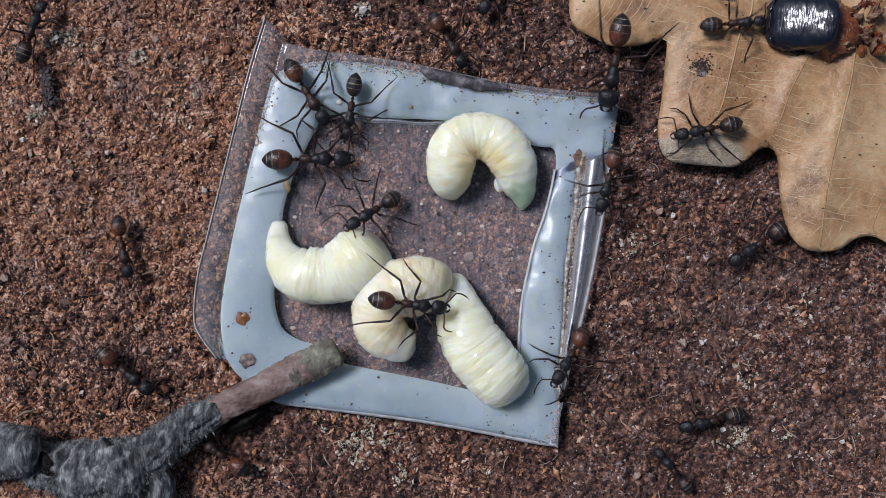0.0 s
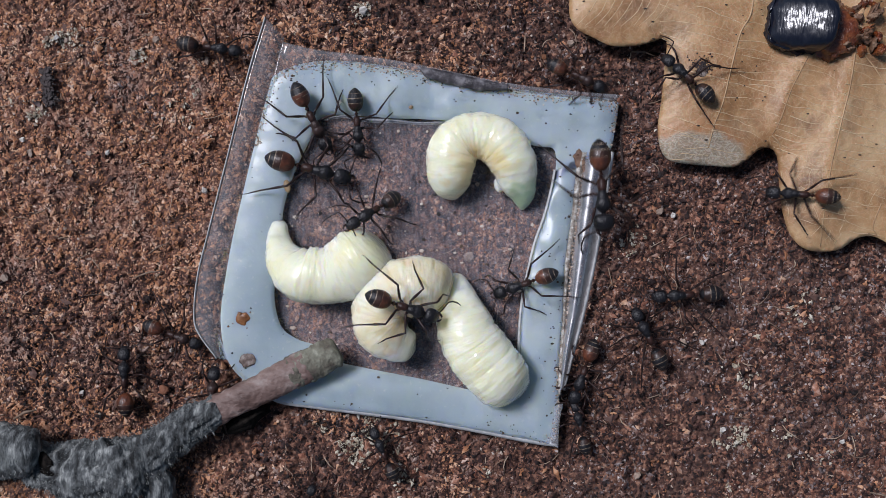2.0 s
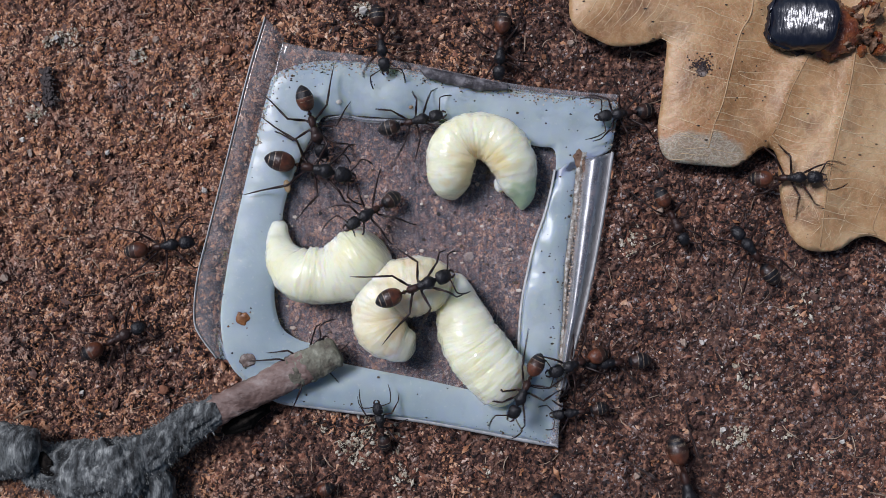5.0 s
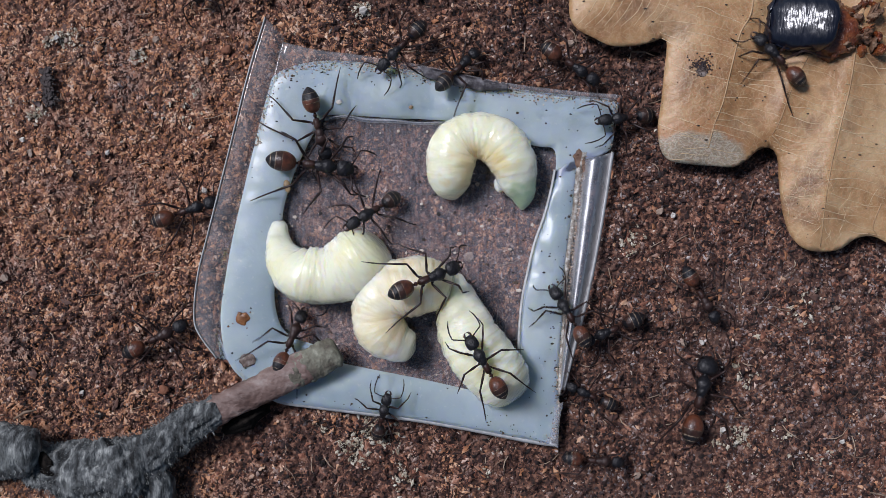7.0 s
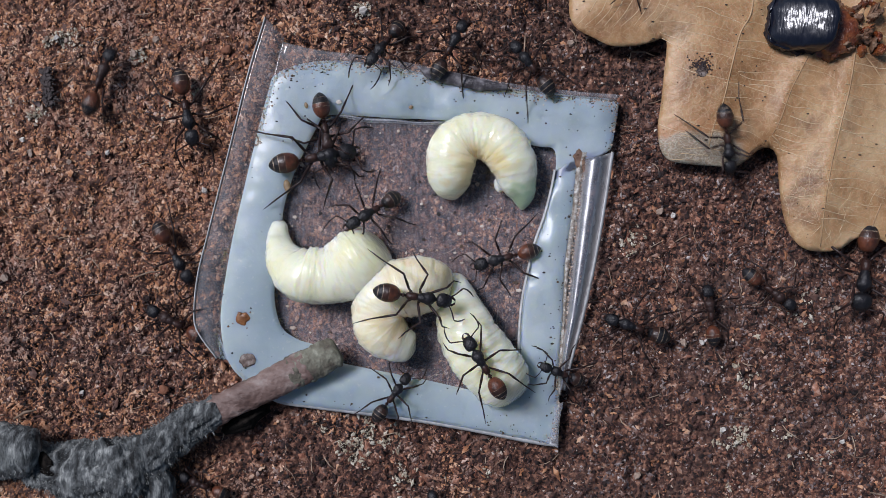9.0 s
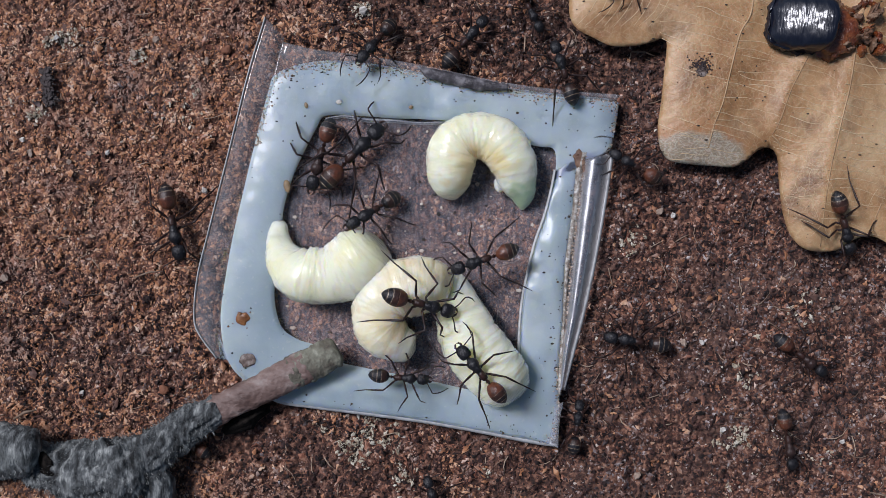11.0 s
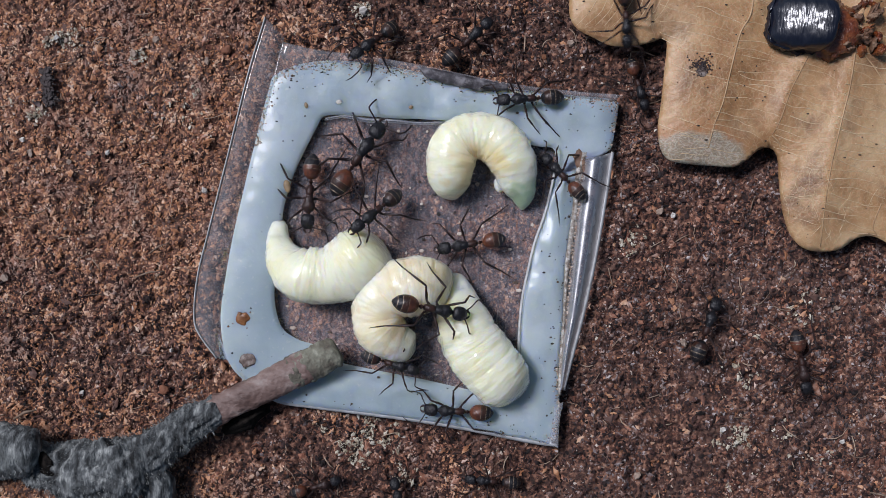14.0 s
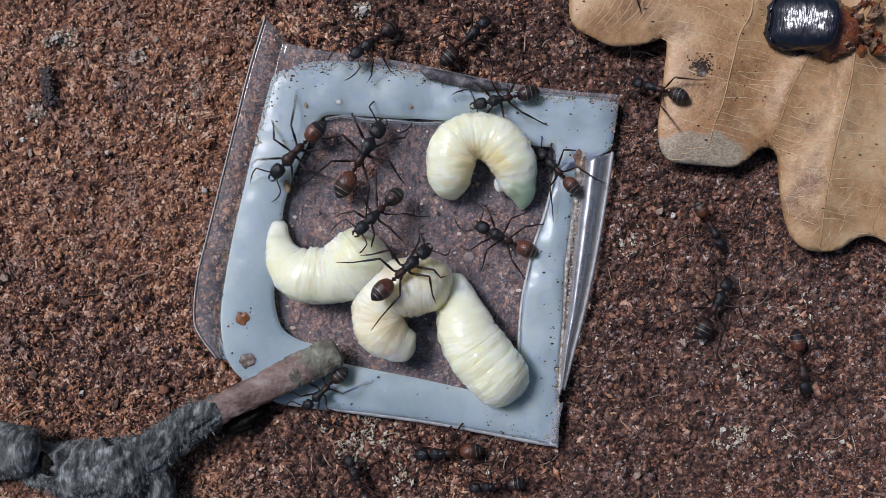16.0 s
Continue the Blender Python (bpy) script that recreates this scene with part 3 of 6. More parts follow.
scatter("pale_crumbs", 240000, (0.00006, 0.00022), PALE_HEAP, 18, "whitish crusty crumbs lying in small heaps on soil", flat=0.7, power=1.6, lift=0.00022,
        keep=patch_gate(0.002, 61, 1.05, 0.0, ((112, 66, 34, 0.75), (60, 190, 26, 0.85), (236, 98, 14, 0.8), (640, 16, 16, 0.8), (1440, 545, 46, 0.35), (1300, 640, 60, 0.30), (1500, 790, 60, 0.4),
                                                (40, 740, 20, 0.5), (700, 840, 90, 0.30), (1130, 420, 60, 0.25), (620, 760, 70, 0.3), (310, 180, 60, 0.3), (1330, 800, 90, 0.3), (860, 800, 60, 0.35))))
fibres(360, 14)


# ---- leaf ----
def build_leaf():
    leaf = tagged(new("oak_leaf"), "dry tan oak leaf with pale veins lying on soil", "leaf")
    leaf.location = P(1380, 150)
    base = leaf.location.copy()
    # blade: nested rings from the edge to inner points, sampled on a fine grid clipped by the outline
    bm = bmesh.new()
    step = 8
    grid = {}
    for gx in range(960, 1760, step):
        for gy in range(-150, 470, step):
            if inside(gx, gy, LEAF_EDGE):
                d = float(np.min(np.hypot(LEAF_EDGE[:, 0] - gx, LEAF_EDGE[:, 1] - gy)))
                if d > 4.0:
                    grid[gx, gy] = 1
    # outline first
    edge = [bm.verts.new(P(x, y, leaf_z(x, y)) - base) for x, y in LEAF_EDGE]
    for i, e in enumerate(edge):
        bm.edges.new((e, edge[(i + 1) % len(edge)]))
    inner = {k: bm.verts.new(P(k[0], k[1], leaf_z(*k)) - base) for k in grid}
    for (gx, gy), v in inner.items():
        q = [inner.get((gx + step, gy)), inner.get((gx + step, gy + step)), inner.get((gx, gy + step))]
        if all(q):
            bm.faces.new((v, q[2], q[1], q[0]))
    rim = [e for e in bm.edges if len(e.link_faces) < 2]
    loose = [v for v in inner.values() if not v.link_faces]
    bmesh.ops.delete(bm, geom=loose, context="VERTS")
    rim = [e for e in bm.edges if len(e.link_faces) < 2]
    bmesh.ops.triangle_fill(bm, edges=rim, use_beauty=True)
    bmesh.ops.recalc_face_normals(bm, faces=bm.faces)
    up = sum(f.normal.z for f in bm.faces)
    if up < 0:
        bmesh.ops.reverse_faces(bm, faces=bm.faces)
    blade = part("blade", bm, LEAF, leaf, "tan leaf blade with a bleached tip")
    sol = blade.modifiers.new("thick", "SOLIDIFY")
    sol.thickness, sol.offset = 0.00022, -1

    def vein(points, r0, r1, mat=LEAF_VEIN):
        c = smooth(points, 40)
        vb = bmesh.new()
        pts = [P(x, y, leaf_z(x, y) + 0.00001) - base for x, y in c]
        tube(vb, pts, list(np.linspace(r0, r1, len(pts)) * PX), 6, flat=0.45 if mat is FINE_VEIN else 0.8)
        part("vein", vb, mat, leaf)

    vein([(1338, -60), (1330, 20), (1310, 60), (1292, 130), (1280, 180), (1264, 222), (1254, 262)], 2.2, 0.8)
    vein([(1470, -30), (1450, 60), (1425, 110), (1400, 160), (1382, 210), (1366, 240)], 1.5, 0.8)
    vein([(1540, -40), (1516, 80), (1505, 150), (1488, 220), (1470, 300), (1458, 380), (1452, 436)], 1.8, 0.9)
    vein([(1366, 240), (1378, 252), (1382, 268)], 1.6, 1.0)
    vein([(1560, 60), (1530, 90), (1548, 120), (1568, 150)], 1.6, 1.0)
    vein([(1560, 360), (1545, 400), (1552, 416)], 1.4, 0.8)
    rng = random.Random(5)
    sides = [((1168, 1164, 1168, 1190), (60, 225, 262, 290))] + [r[:2] for r in LEAF_RIBS] + [((1640, 1620, 1600, 1560), (0, 150, 300, 420))]
    for a, b in zip(sides, sides[1:]):
        y = 6.0
        while y < 430:
            y += rng.uniform(8, 19)
            xa, xb = float(np.interp(y, a[1], a[0])), float(np.interp(y, b[1], b[0]))
            u0, u1 = (0.0, rng.uniform(0.5, 1.0)) if rng.random() < 0.5 else (rng.uniform(0.0, 0.5), 1.0)
            drop = rng.uniform(0.08, 0.34)
            pts = []
            for u in np.linspace(u0, u1, 6):
                pts.append((xa + (xb - xa) * u, y + (xb - xa) * (u - 0.5) * drop + 7 * math.sin(u * 5 + y) * rng.uniform(0.3, 1)))
            if all(inside(p[0], p[1], LEAF_EDGE) for p in pts):
                vein(pts, rng.uniform(0.45, 0.85), 0.25, FINE_VEIN)
    for k in range(24):
        x, y = rng.uniform(1380, 1560), rng.uniform(250, 425)
        turn, ln = rng.uniform(1.2, 2.2), rng.uniform(18, 50)
        pts = [(x + math.cos(turn) * ln * u + rng.uniform(-4, 4), y + math.sin(turn) * ln * u) for u in (0, 0.35, 0.7, 1)]
        if all(inside(p[0], p[1], LEAF_EDGE) for p in pts):
            vein(pts, 0.5, 0.2, FINE_VEIN)
    for k in range(9):
        x = 1040 + k * 16
        vein([(x + 22, -12), (x + 6 + rng.uniform(-3, 3), 20), (x - 16 + rng.uniform(-5, 5), 46)], 0.6, 0.3, FINE_VEIN)
    return leaf


build_leaf()


# ---- plastic dish ----
def build_dish():
    dish = tagged(new("square_plastic_dish"), "cut square plastic dish with milky rim and clear flaps", "dish")
    base = dish.location
    n = len(TRAY_OUT)
    # milky rim: a rounded band between the outer and the inner outline
    rows = 13
    a = TRAY_OUT
    # pair each outer point with the inner outline by angle round the dish's middle
    mid = np.array([745.0, 440.0])
    ang_in = np.unwrap(np.arctan2(TRAY_IN[:, 1] - mid[1], TRAY_IN[:, 0] - mid[0]))
    ang_out = np.arctan2(a[:, 1] - mid[1], a[:, 0] - mid[0])
    lo = ang_in.min()
    order = np.argsort(np.mod(ang_in - lo, 2 * np.pi))
    key = np.mod(ang_in - lo, 2 * np.pi)[order]
    want = np.mod(ang_out - lo, 2 * np.pi)
    pin = np.stack([np.interp(want, key, TRAY_IN[order, k], period=2 * np.pi) for k in (0, 1)], 1)
    rings = []
    for r in range(rows):
        u = r / (rows - 1)
        prof = 0.0012 + 0.0008 * max(math.sin(math.pi * (0.06 + 0.88 * u)), 0) ** 0.5
        ring = []
        for i in range(n):
            x, y = a[i] * (1 - u) + pin[i] * u
            z = prof + rim_bump(x, y)
            ring.append(P(x, y, z))
        rings.append(ring)
    rings = [[P(*a[i], 0.0002) for i in range(n)]] + rings + [[P(*pin[i], 0.0004) for i in range(n)]]
    bm = bmesh.new()
    rws = [[bm.verts.new(p) for p in r] for r in rings]
    rws.append(rws[0])
    for p, q in zip(rws, rws[1:]):
        for i in range(n):
            j = (i + 1) % n
            bm.faces.new((p[i], q[i], q[j], p[j]))
    bmesh.ops.recalc_face_normals(bm, faces=bm.faces)
    part("rim", bm, MILKY, dish, "milky bluish-white rounded plastic rim")
    # clear bottom sheet
    bm = bmesh.new()
    c = TRAY_OUT * 0.97 + mid * 0.03
    top = [bm.verts.new(P(x, y, 0.00055)) for x, y in c]
    low = [bm.verts.new(P(x, y, 0.00025)) for x, y in c]
    bm.faces.new(list(reversed(top)))
    bm.faces.new(low)
    for i in range(n):
        j = (i + 1) % n
        bm.faces.new((top[i], top[j], low[j], low[i]))
    bmesh.ops.recalc_face_normals(bm, faces=bm.faces)
    sheet = part("bottom", bm, CLEAR_BASE, dish, "scratched clear plastic bottom")
    sheet.visible_shadow = False
    sheet.data.polygons.foreach_set("use_smooth", [False] * len(sheet.data.polygons))

    def strip(name, side_a, side_b, za, zb, arch, mat, label, thick=3.0, count=60, across=9):
        """A bent sheet between two edges, with thickness; arch: how far its middle stands up."""
        pa, pb = smooth(side_a, count), smooth(side_b, count)
        sb = bmesh.new()
        upper, lower = [], []
        for i in range(count):
            ru, rl = [], []
            for k in range(across):
                u = k / (across - 1)
                x, y = pa[i] * (1 - u) + pb[i] * u
                z = (za * (1 - u) + zb * u) + arch * math.sin(math.pi * u) + 0.00006 * noise.noise(Vector((x / 25, y / 25, 7)))
                ru.append(P(x, y, z))
                rl.append(P(x, y, z) - Vector((0, 0, thick * PX)))
            upper.append(ru)
            lower.append(rl)
        loft(sb, [u + l[::-1] for u, l in zip(upper, lower)])
        bmesh.ops.recalc_face_normals(sb, faces=sb.faces)
        ob = part(name, sb, mat, dish, label)
        ob.visible_shadow = mat not in (CLEAR, CLEAR_FOLD)
        return ob

    strip("side_flap", [(470, 32), (440, 130), (405, 270), (372, 400), (350, 490), (344, 560), (352, 590), (384, 634)],
          [(503, 66), (478, 165), (455, 250), (430, 350), (410, 440), (394, 540), (392, 590), (404, 638)], 0.0030, 0.0014, 0.0004, CLEAR, "clear plastic side flap")
    # pale tone of this cut edge includes its glint
    strip("flap_edge", [(468, 30), (438, 129), (403, 269), (370, 399), (348, 489), (342, 560), (350, 591), (382, 635)],
          [(470.5, 32), (440.5, 130), (405.5, 270), (372.5, 400), (350.5, 490), (344.5, 559.5), (352.5, 590), (384.5, 634)], 0.0032, 0.0031, 0.0001, CUT_EDGE, "pale cut edge of the flap, its glint put into the colour", 5.0, 60, 4)
    strip("top_lip", [(500, 74), (560, 88), (640, 98), (740, 114), (820, 131), (905, 148), (1000, 160), (1098, 168)],
          [(488, 132), (540, 116), (610, 112), (700, 124), (780, 140), (860, 154), (960, 168), (1088, 180)], 0.0024, 0.0018, 0.0003, CLEAR, "clear plastic lip along the rim")
    strip("side_fold", [(1028, 285), (1020, 360), (1008, 470), (1000, 560), (993, 620), (990, 690)],
          [(1084, 270), (1072, 350), (1055, 450), (1036, 540), (1018, 610), (998, 690)], 0.0016, 0.0012, 0.0017, CLEAR_FOLD, "glossy clear folded plastic edge", 3.0, 70, 14)
    strip("fold_edge", [(1082, 268), (1070, 349), (1053, 449), (1034, 539), (1016, 609), (996, 690)],
          [(1087, 271), (1075, 351), (1058, 451), (1039, 541), (1021, 611), (1000, 691)], 0.0014, 0.0012, 0.0001, CUT_EDGE, "pale cut edge of the fold", 5.0, 60, 4)
    strip("glue_seam", [(1026, 270), (1020, 300), (1012, 380), (1000, 470), (996, 560), (990, 640), (988, 700)],
          [(1042, 270), (1032, 300), (1022, 380), (1008, 470), (1001, 560), (996, 640), (993, 700)], 0.0020, 0.0020, 0.0003, MILKY_EDGE, "dirty tan glue seam", 8.0, 60, 5)
    strip("bottom_edge", [(430, 668), (490, 703), (560, 716), (660, 729), (760, 743), (860, 761), (940, 776), (984, 786)],
          [(428, 674), (488, 712), (558, 724), (658, 737), (758, 751), (858, 769), (938, 785), (988, 792)], 0.0013, 0.0011, 0.0002, CUT_EDGE, "pale cut edge of the rim", 6.0, 60, 4)
    # pale strip painting the highlight along the rim's inner edge
    strip("inner_edge", [(980, 300), (972, 340), (960, 385), (944, 430), (932, 480), (922, 530), (917, 580), (915, 640)],
          [(984, 301), (976, 341), (964, 386), (948, 431), (936, 481), (926, 530), (921, 580), (919, 640)], 0.0015, 0.0017, 0.0001, CUT_EDGE, "pale thin inner rim edge with a painted highlight", 5.0, 60, 4)
    strip("torn_edge", [(575, 208), (610, 203), (650, 209), (700, 211), (740, 216), (800, 215), (850, 226)],
          [(575, 214), (610, 209), (650, 217), (700, 218), (740, 221), (800, 221), (850, 231)], 0.0013, 0.0011, 0.0002, CLEAR_FOLD, "torn glossy inner edge of the rim", 3.0, 60, 5)
    # dark grey strip laid on part of the lip
    strip("dirty_film", [(738, 117), (780, 124), (820, 133), (860, 142), (900, 150)], [(752, 136), (784, 147), (820, 155), (856, 161), (898, 160)],
          0.0027, 0.0025, 0.0002, LIP_DARK, "dark grey strip on the lip", 2.0, 40, 6)
    strip("corner_flap", [(974, 722), (970, 756), (962, 782)], [(997, 712), (990, 750), (988, 794)], 0.0013, 0.0021, 0.0003, CLEAR, "crumpled clear corner flap", 3.0, 24, 7)
    return dish


build_dish()


# ---- grubs ----
def share_normals(ob, normals):
    """Pieces cut from one skin keep its shading across the cut."""
    ob.data.flip_normals()
    ob.data.normals_split_custom_set_from_vertices([tuple(v) for v in normals])


def build_grub(k, mat, label, tip=None):
    c = GRUB_CURVES[k]
    lift = GRUB_LIFT[k]
    body = bmesh.new()
    n, sides = 300, 44
    c2 = smooth(GRUBS[k], n)
    rings = []
    mid_i = n // 2
    org = P(c2[mid_i, 0], c2[mid_i, 1], FLOOR_Z)
    seglen = [np.hypot(*(c2[min(i + 1, n - 1), :2] - c2[max(i - 1, 0), :2])) / 2 for i in range(n)]
    run = np.cumsum(seglen)
    for i in range(n):
        x, y, r = c2[i]
        end = min(i, n - 1 - i)
        if end < 12:
            r *= math.sqrt(1 - ((12 - end) / 12.6) ** 2)
        u = i / (n - 1)
        d = c2[min(i + 1, n - 1), :2] - c2[max(i - 1, 0), :2]
        d = d / max(np.linalg.norm(d), 1e-6)
        side = Vector((-d[1], d[0]))
        phase = run[i] / run[-1] * 11.5
        wob = phase + 0.25 * noise.noise(Vector((phase, k, 0)))
        crease = (1 - abs(math.sin(math.pi * wob))) ** 1.5
        ring = []
        for s in range(sides):
            a = 2 * math.pi * s / sides
            w, h = math.cos(a), math.sin(a)
            q = Vector((x / 34.0 + 9 * k, y / 34.0, 0)) + Vector((w * side.x, w * side.y, h)) * 1.1
            uneven = 0.6 + 0.8 * noise.noise(Vector((phase * 0.9, w * 1.4, h * 1.4 + 5 * k)))
            ring_in = 1 - (0.026 + 0.03 * max(0.0, 1 - r / 34)) * crease * (0.35 + 0.65 * max(uneven, 0))
            rr = r * ring_in * (1 + 0.035 * noise.noise(q) + 0.04 * noise.noise(q * 2.4) + 0.030 * noise.noise(q * 5.5) + 0.018 * noise.noise(q * 11))
            hz = h * 0.86 if h > 0 else h * 0.84
            z = FLOOR_Z + PX * (lift + r * 0.86 + rr * hz)
            zc = FLOOR_Z + PX * (lift + r * 0.86)
            ring.append(P(x + side.x * w * rr, y + side.y * w * rr, zc) + Vector((0, 0, z - zc)) - org)
        rings.append(ring)
    skin = bmesh.new()
    loft(skin, rings)
    bmesh.ops.recalc_face_normals(skin, faces=skin.faces)
    skin.normal_update()
    whole = [v.normal.copy() for v in skin.verts]
    skin.free()
    ob = tagged(new("beetle_grub"), label, "larva", "grubs in the dish")
    ob.location = org
    if tip:
        knob = bmesh.new()
        ball(knob, P(884, 326, FLOOR_Z + 20 * PX) - org, 10 * PX, 15 * PX, 12 * PX, 16, 10)
        part("mouth_knob", knob, GRUB, ob, "small glossy white knob")
        cut = int(tip * n)
        t = bmesh.new()
        green = t.verts.layers.float.new("green")
        rows = loft(t, rings[cut:], first=False)
        for i, row in enumerate(rows):
            for v in row:
                v[green] = max(0.0, min(1.0, 2.2 * i / len(rows) - 0.1 + 0.5 * noise.noise(v.co * 1100)))
        share_normals(part("tip", t, GRUB_GREEN, ob, "greenish translucent tapering tip"), whole[cut * sides:])
        loft(body, rings[:cut + 1], last=False)
    else:
        cut = int(0.11 * n)
        t = bmesh.new()
        loft(t, rings[:cut + 1], last=False)
        share_normals(part("tapered_end", t, mat, ob, "tapered glossy body end"), whole[:(cut + 1) * sides])
        loft(body, rings[cut:], first=False)
    body.verts.ensure_lookup_table()
    # more ochre the nearer the skin is to the curl's middle
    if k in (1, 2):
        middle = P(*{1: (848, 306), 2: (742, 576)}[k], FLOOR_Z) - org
        ochre = body.verts.layers.float.new("ochre")
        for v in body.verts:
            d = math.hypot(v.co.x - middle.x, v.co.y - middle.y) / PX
            v[ochre] = 0.6 * max(0.0, min(1.0, (60 + 22 * noise.noise(v.co * 900) - d) / 30))
    share_normals(part("body", body, mat, ob), whole[:(cut + 1) * sides] if tip else whole[cut * sides:])
    return ob


build_grub(0, GRUB, "creamy white curved grub with ringed glossy skin")
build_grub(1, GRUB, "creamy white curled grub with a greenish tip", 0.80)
build_grub(3, GRUB, "creamy white straight grub lying across the rim")
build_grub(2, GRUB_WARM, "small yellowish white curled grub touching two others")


# ---- twig ----
def build_twig():
    twig = tagged(new("dead_twig"), "grey lichen-covered dead twig resting on the dish rim", "twig")
    c = smooth(TWIG, 110)
    lift = np.interp(np.arange(110), [0, 30, 45, 70, 109], [2.6, 2.1, 1.1, 0.0, -0.2]) * 0.001

    def run(a, b, mat, name, grow, rough, seed, label, freq, low=0.56, squash=0.62, furrow=0.0, taper=0):
        bm = bmesh.new()
        pts, rad = [], []
        for i in range(a, b):
            x, y, r = c[i]
            z = lift[i] + r * PX * low
            pts.append(P(x, y, z))
            rad.append(r * PX * grow * (HIGH - z) / HIGH * (1 if i - a >= taper else 0.84 + 0.16 * (i - a) / taper))
        ii = np.linspace(0, len(pts) - 1, len(pts) * 4)
        arr = np.array([tuple(p) for p in pts])
        rad = list(np.interp(ii, np.arange(len(pts)), rad))
        pts = [Vector([float(np.interp(q, np.arange(len(arr)), arr[:, k])) for k in range(3)]) for q in ii]
        # rounded ends
        d0, d1 = (pts[0] - pts[1]).normalized(), (pts[-1] - pts[-2]).normalized()
        pts = [pts[0] + d0 * rad[0] * 0.25] + pts + [pts[-1] + d1 * rad[-1] * 0.25]
        rad = [rad[0] * 0.72] + rad + [rad[-1] * 0.72]
        tube(bm, pts, rad, 72, rough, squash, seed=seed, freq=freq, furrow=furrow)
        return part(name, bm, mat, twig, label)

    run(0, 14, LICHEN_WOOD, "lichen_end", 0.82, 0.14, 4.0, "greenish grey lichen-covered broken end", 1100)
    run(8, 42, WOOD, "bare_end", 0.83, 0.10, 3.0, "worn brown bare wood", 900)
    run(35, 110, BARK, "bark", 0.97, 0.17, 8.0, "rough grey bark with lichen", 620, 0.66, 0.78, 0.32, 7)
    # one dark lump for the torn bark edge and the shadow next to it
    bm = bmesh.new()
    tube(bm, [P(478, 722, 0.0012), P(458, 726, 0.0014), P(436, 738, 0.0014), P(412, 752, 0.0012), P(396, 764, 0.0010)], [0.0004, 0.0010, 0.0012, 0.0009, 0.0004], 40, 0.9, 0.8, seed=2, freq=1900)
    part("torn_bark", bm, DARK_WOOD_SHADE, twig, "dark torn bark flap together with the shade by it")
    bm = bmesh.new()
    way = [P(x, y, z) for x, y, z, _ in smooth([(70, 806, 0.0040, 0), (58, 804, 0.0042, 0), (30, 799, 0.0043, 0), (-10, 798, 0.0042, 0), (-70, 800, 0.0040, 0)], 40)]
    fat = list(np.interp(np.linspace(0, 1, 40), [0, 0.05, 0.12, 0.35, 1], [0.0010, 0.0024, 0.0031, 0.0034, 0.0035]))
    tube(bm, way, fat, 40, 0.16, 0.9, seed=5, freq=450)
    tube(bm, [P(250, 830, 0.0026), P(280, 860, 0.0024), P(285, 900, 0.0022)], [0.0022, 0.0021, 0.0020], 20, 0.3, 0.8, seed=6, freq=900)
    # dark sliver painting the shade that the stub throws on the bark
    gap = bmesh.new()
    tube(gap, [P(74, 800, 0.0046), P(82, 818, 0.0047), P(86, 836, 0.0043), P(84, 856, 0.0032)], [0.0003, 0.0008, 0.0010, 0.0006], 20, 0.6, 0.4, seed=3, freq=1200)
    part("hollow", gap, DARK_WOOD_SHADE, twig, "dark piece standing in for shade behind the broken stub")
    part("side_knot", bm, BARK, twig, "grey knotty side stub")
    rng = random.Random(77)
    fv, ff = [], []

    def tuft(centre, way, r, count):
        """Short hairs of lichen round a stretch of the twig, lying along it."""
        side = way.cross(Vector((0, 0, 1))).normalized()
        up = side.cross(way)
        for _ in range(count):
            a = rng.uniform(-0.25, math.pi + 0.25)
            out = side * math.cos(a) + up * math.sin(a) * 0.8
            foot = centre + out * r * rng.uniform(0.88, 1.0) + way * rng.uniform(-0.5, 0.5) * r
            d = (out * rng.uniform(0.3, 1.0) + way * rng.uniform(-1.0, 0.4) + Vector((0, 0, rng.uniform(-0.1, 0.3)))).normalized()
            ln = rng.uniform(0.0003, 0.0008)
            w = side.cross(d).normalized() * rng.uniform(0.00003, 0.00006)
            b = len(fv)
            fv.extend([foot - w, foot + w, foot + d * ln * 0.6 + w * 0.8 + out * 0.00005, foot + d * ln])
            ff.extend([(b, b + 1, b + 2), (b, b + 2, b + 3)])

    for i in range(40, 108):
        x, y, r = c[i]
        z = lift[i] + r * PX * 0.66
        ahead = (P(*c[i - 1][:2], z) - P(*c[i + 1][:2], z)).normalized()
        tuft(P(x, y, z), ahead, r * PX * 0.93, 52)
    for i in range(4, 38):
        tuft(way[i], (way[i - 1] - way[i + 1]).normalized(), fat[i], 26)
    fuzz = raw("lichen_fuzz", fv, ff, LICHEN_HAIR)
    fuzz.parent = twig
    tagged(fuzz, "short grey lichen hairs")
    return twig


build_twig()


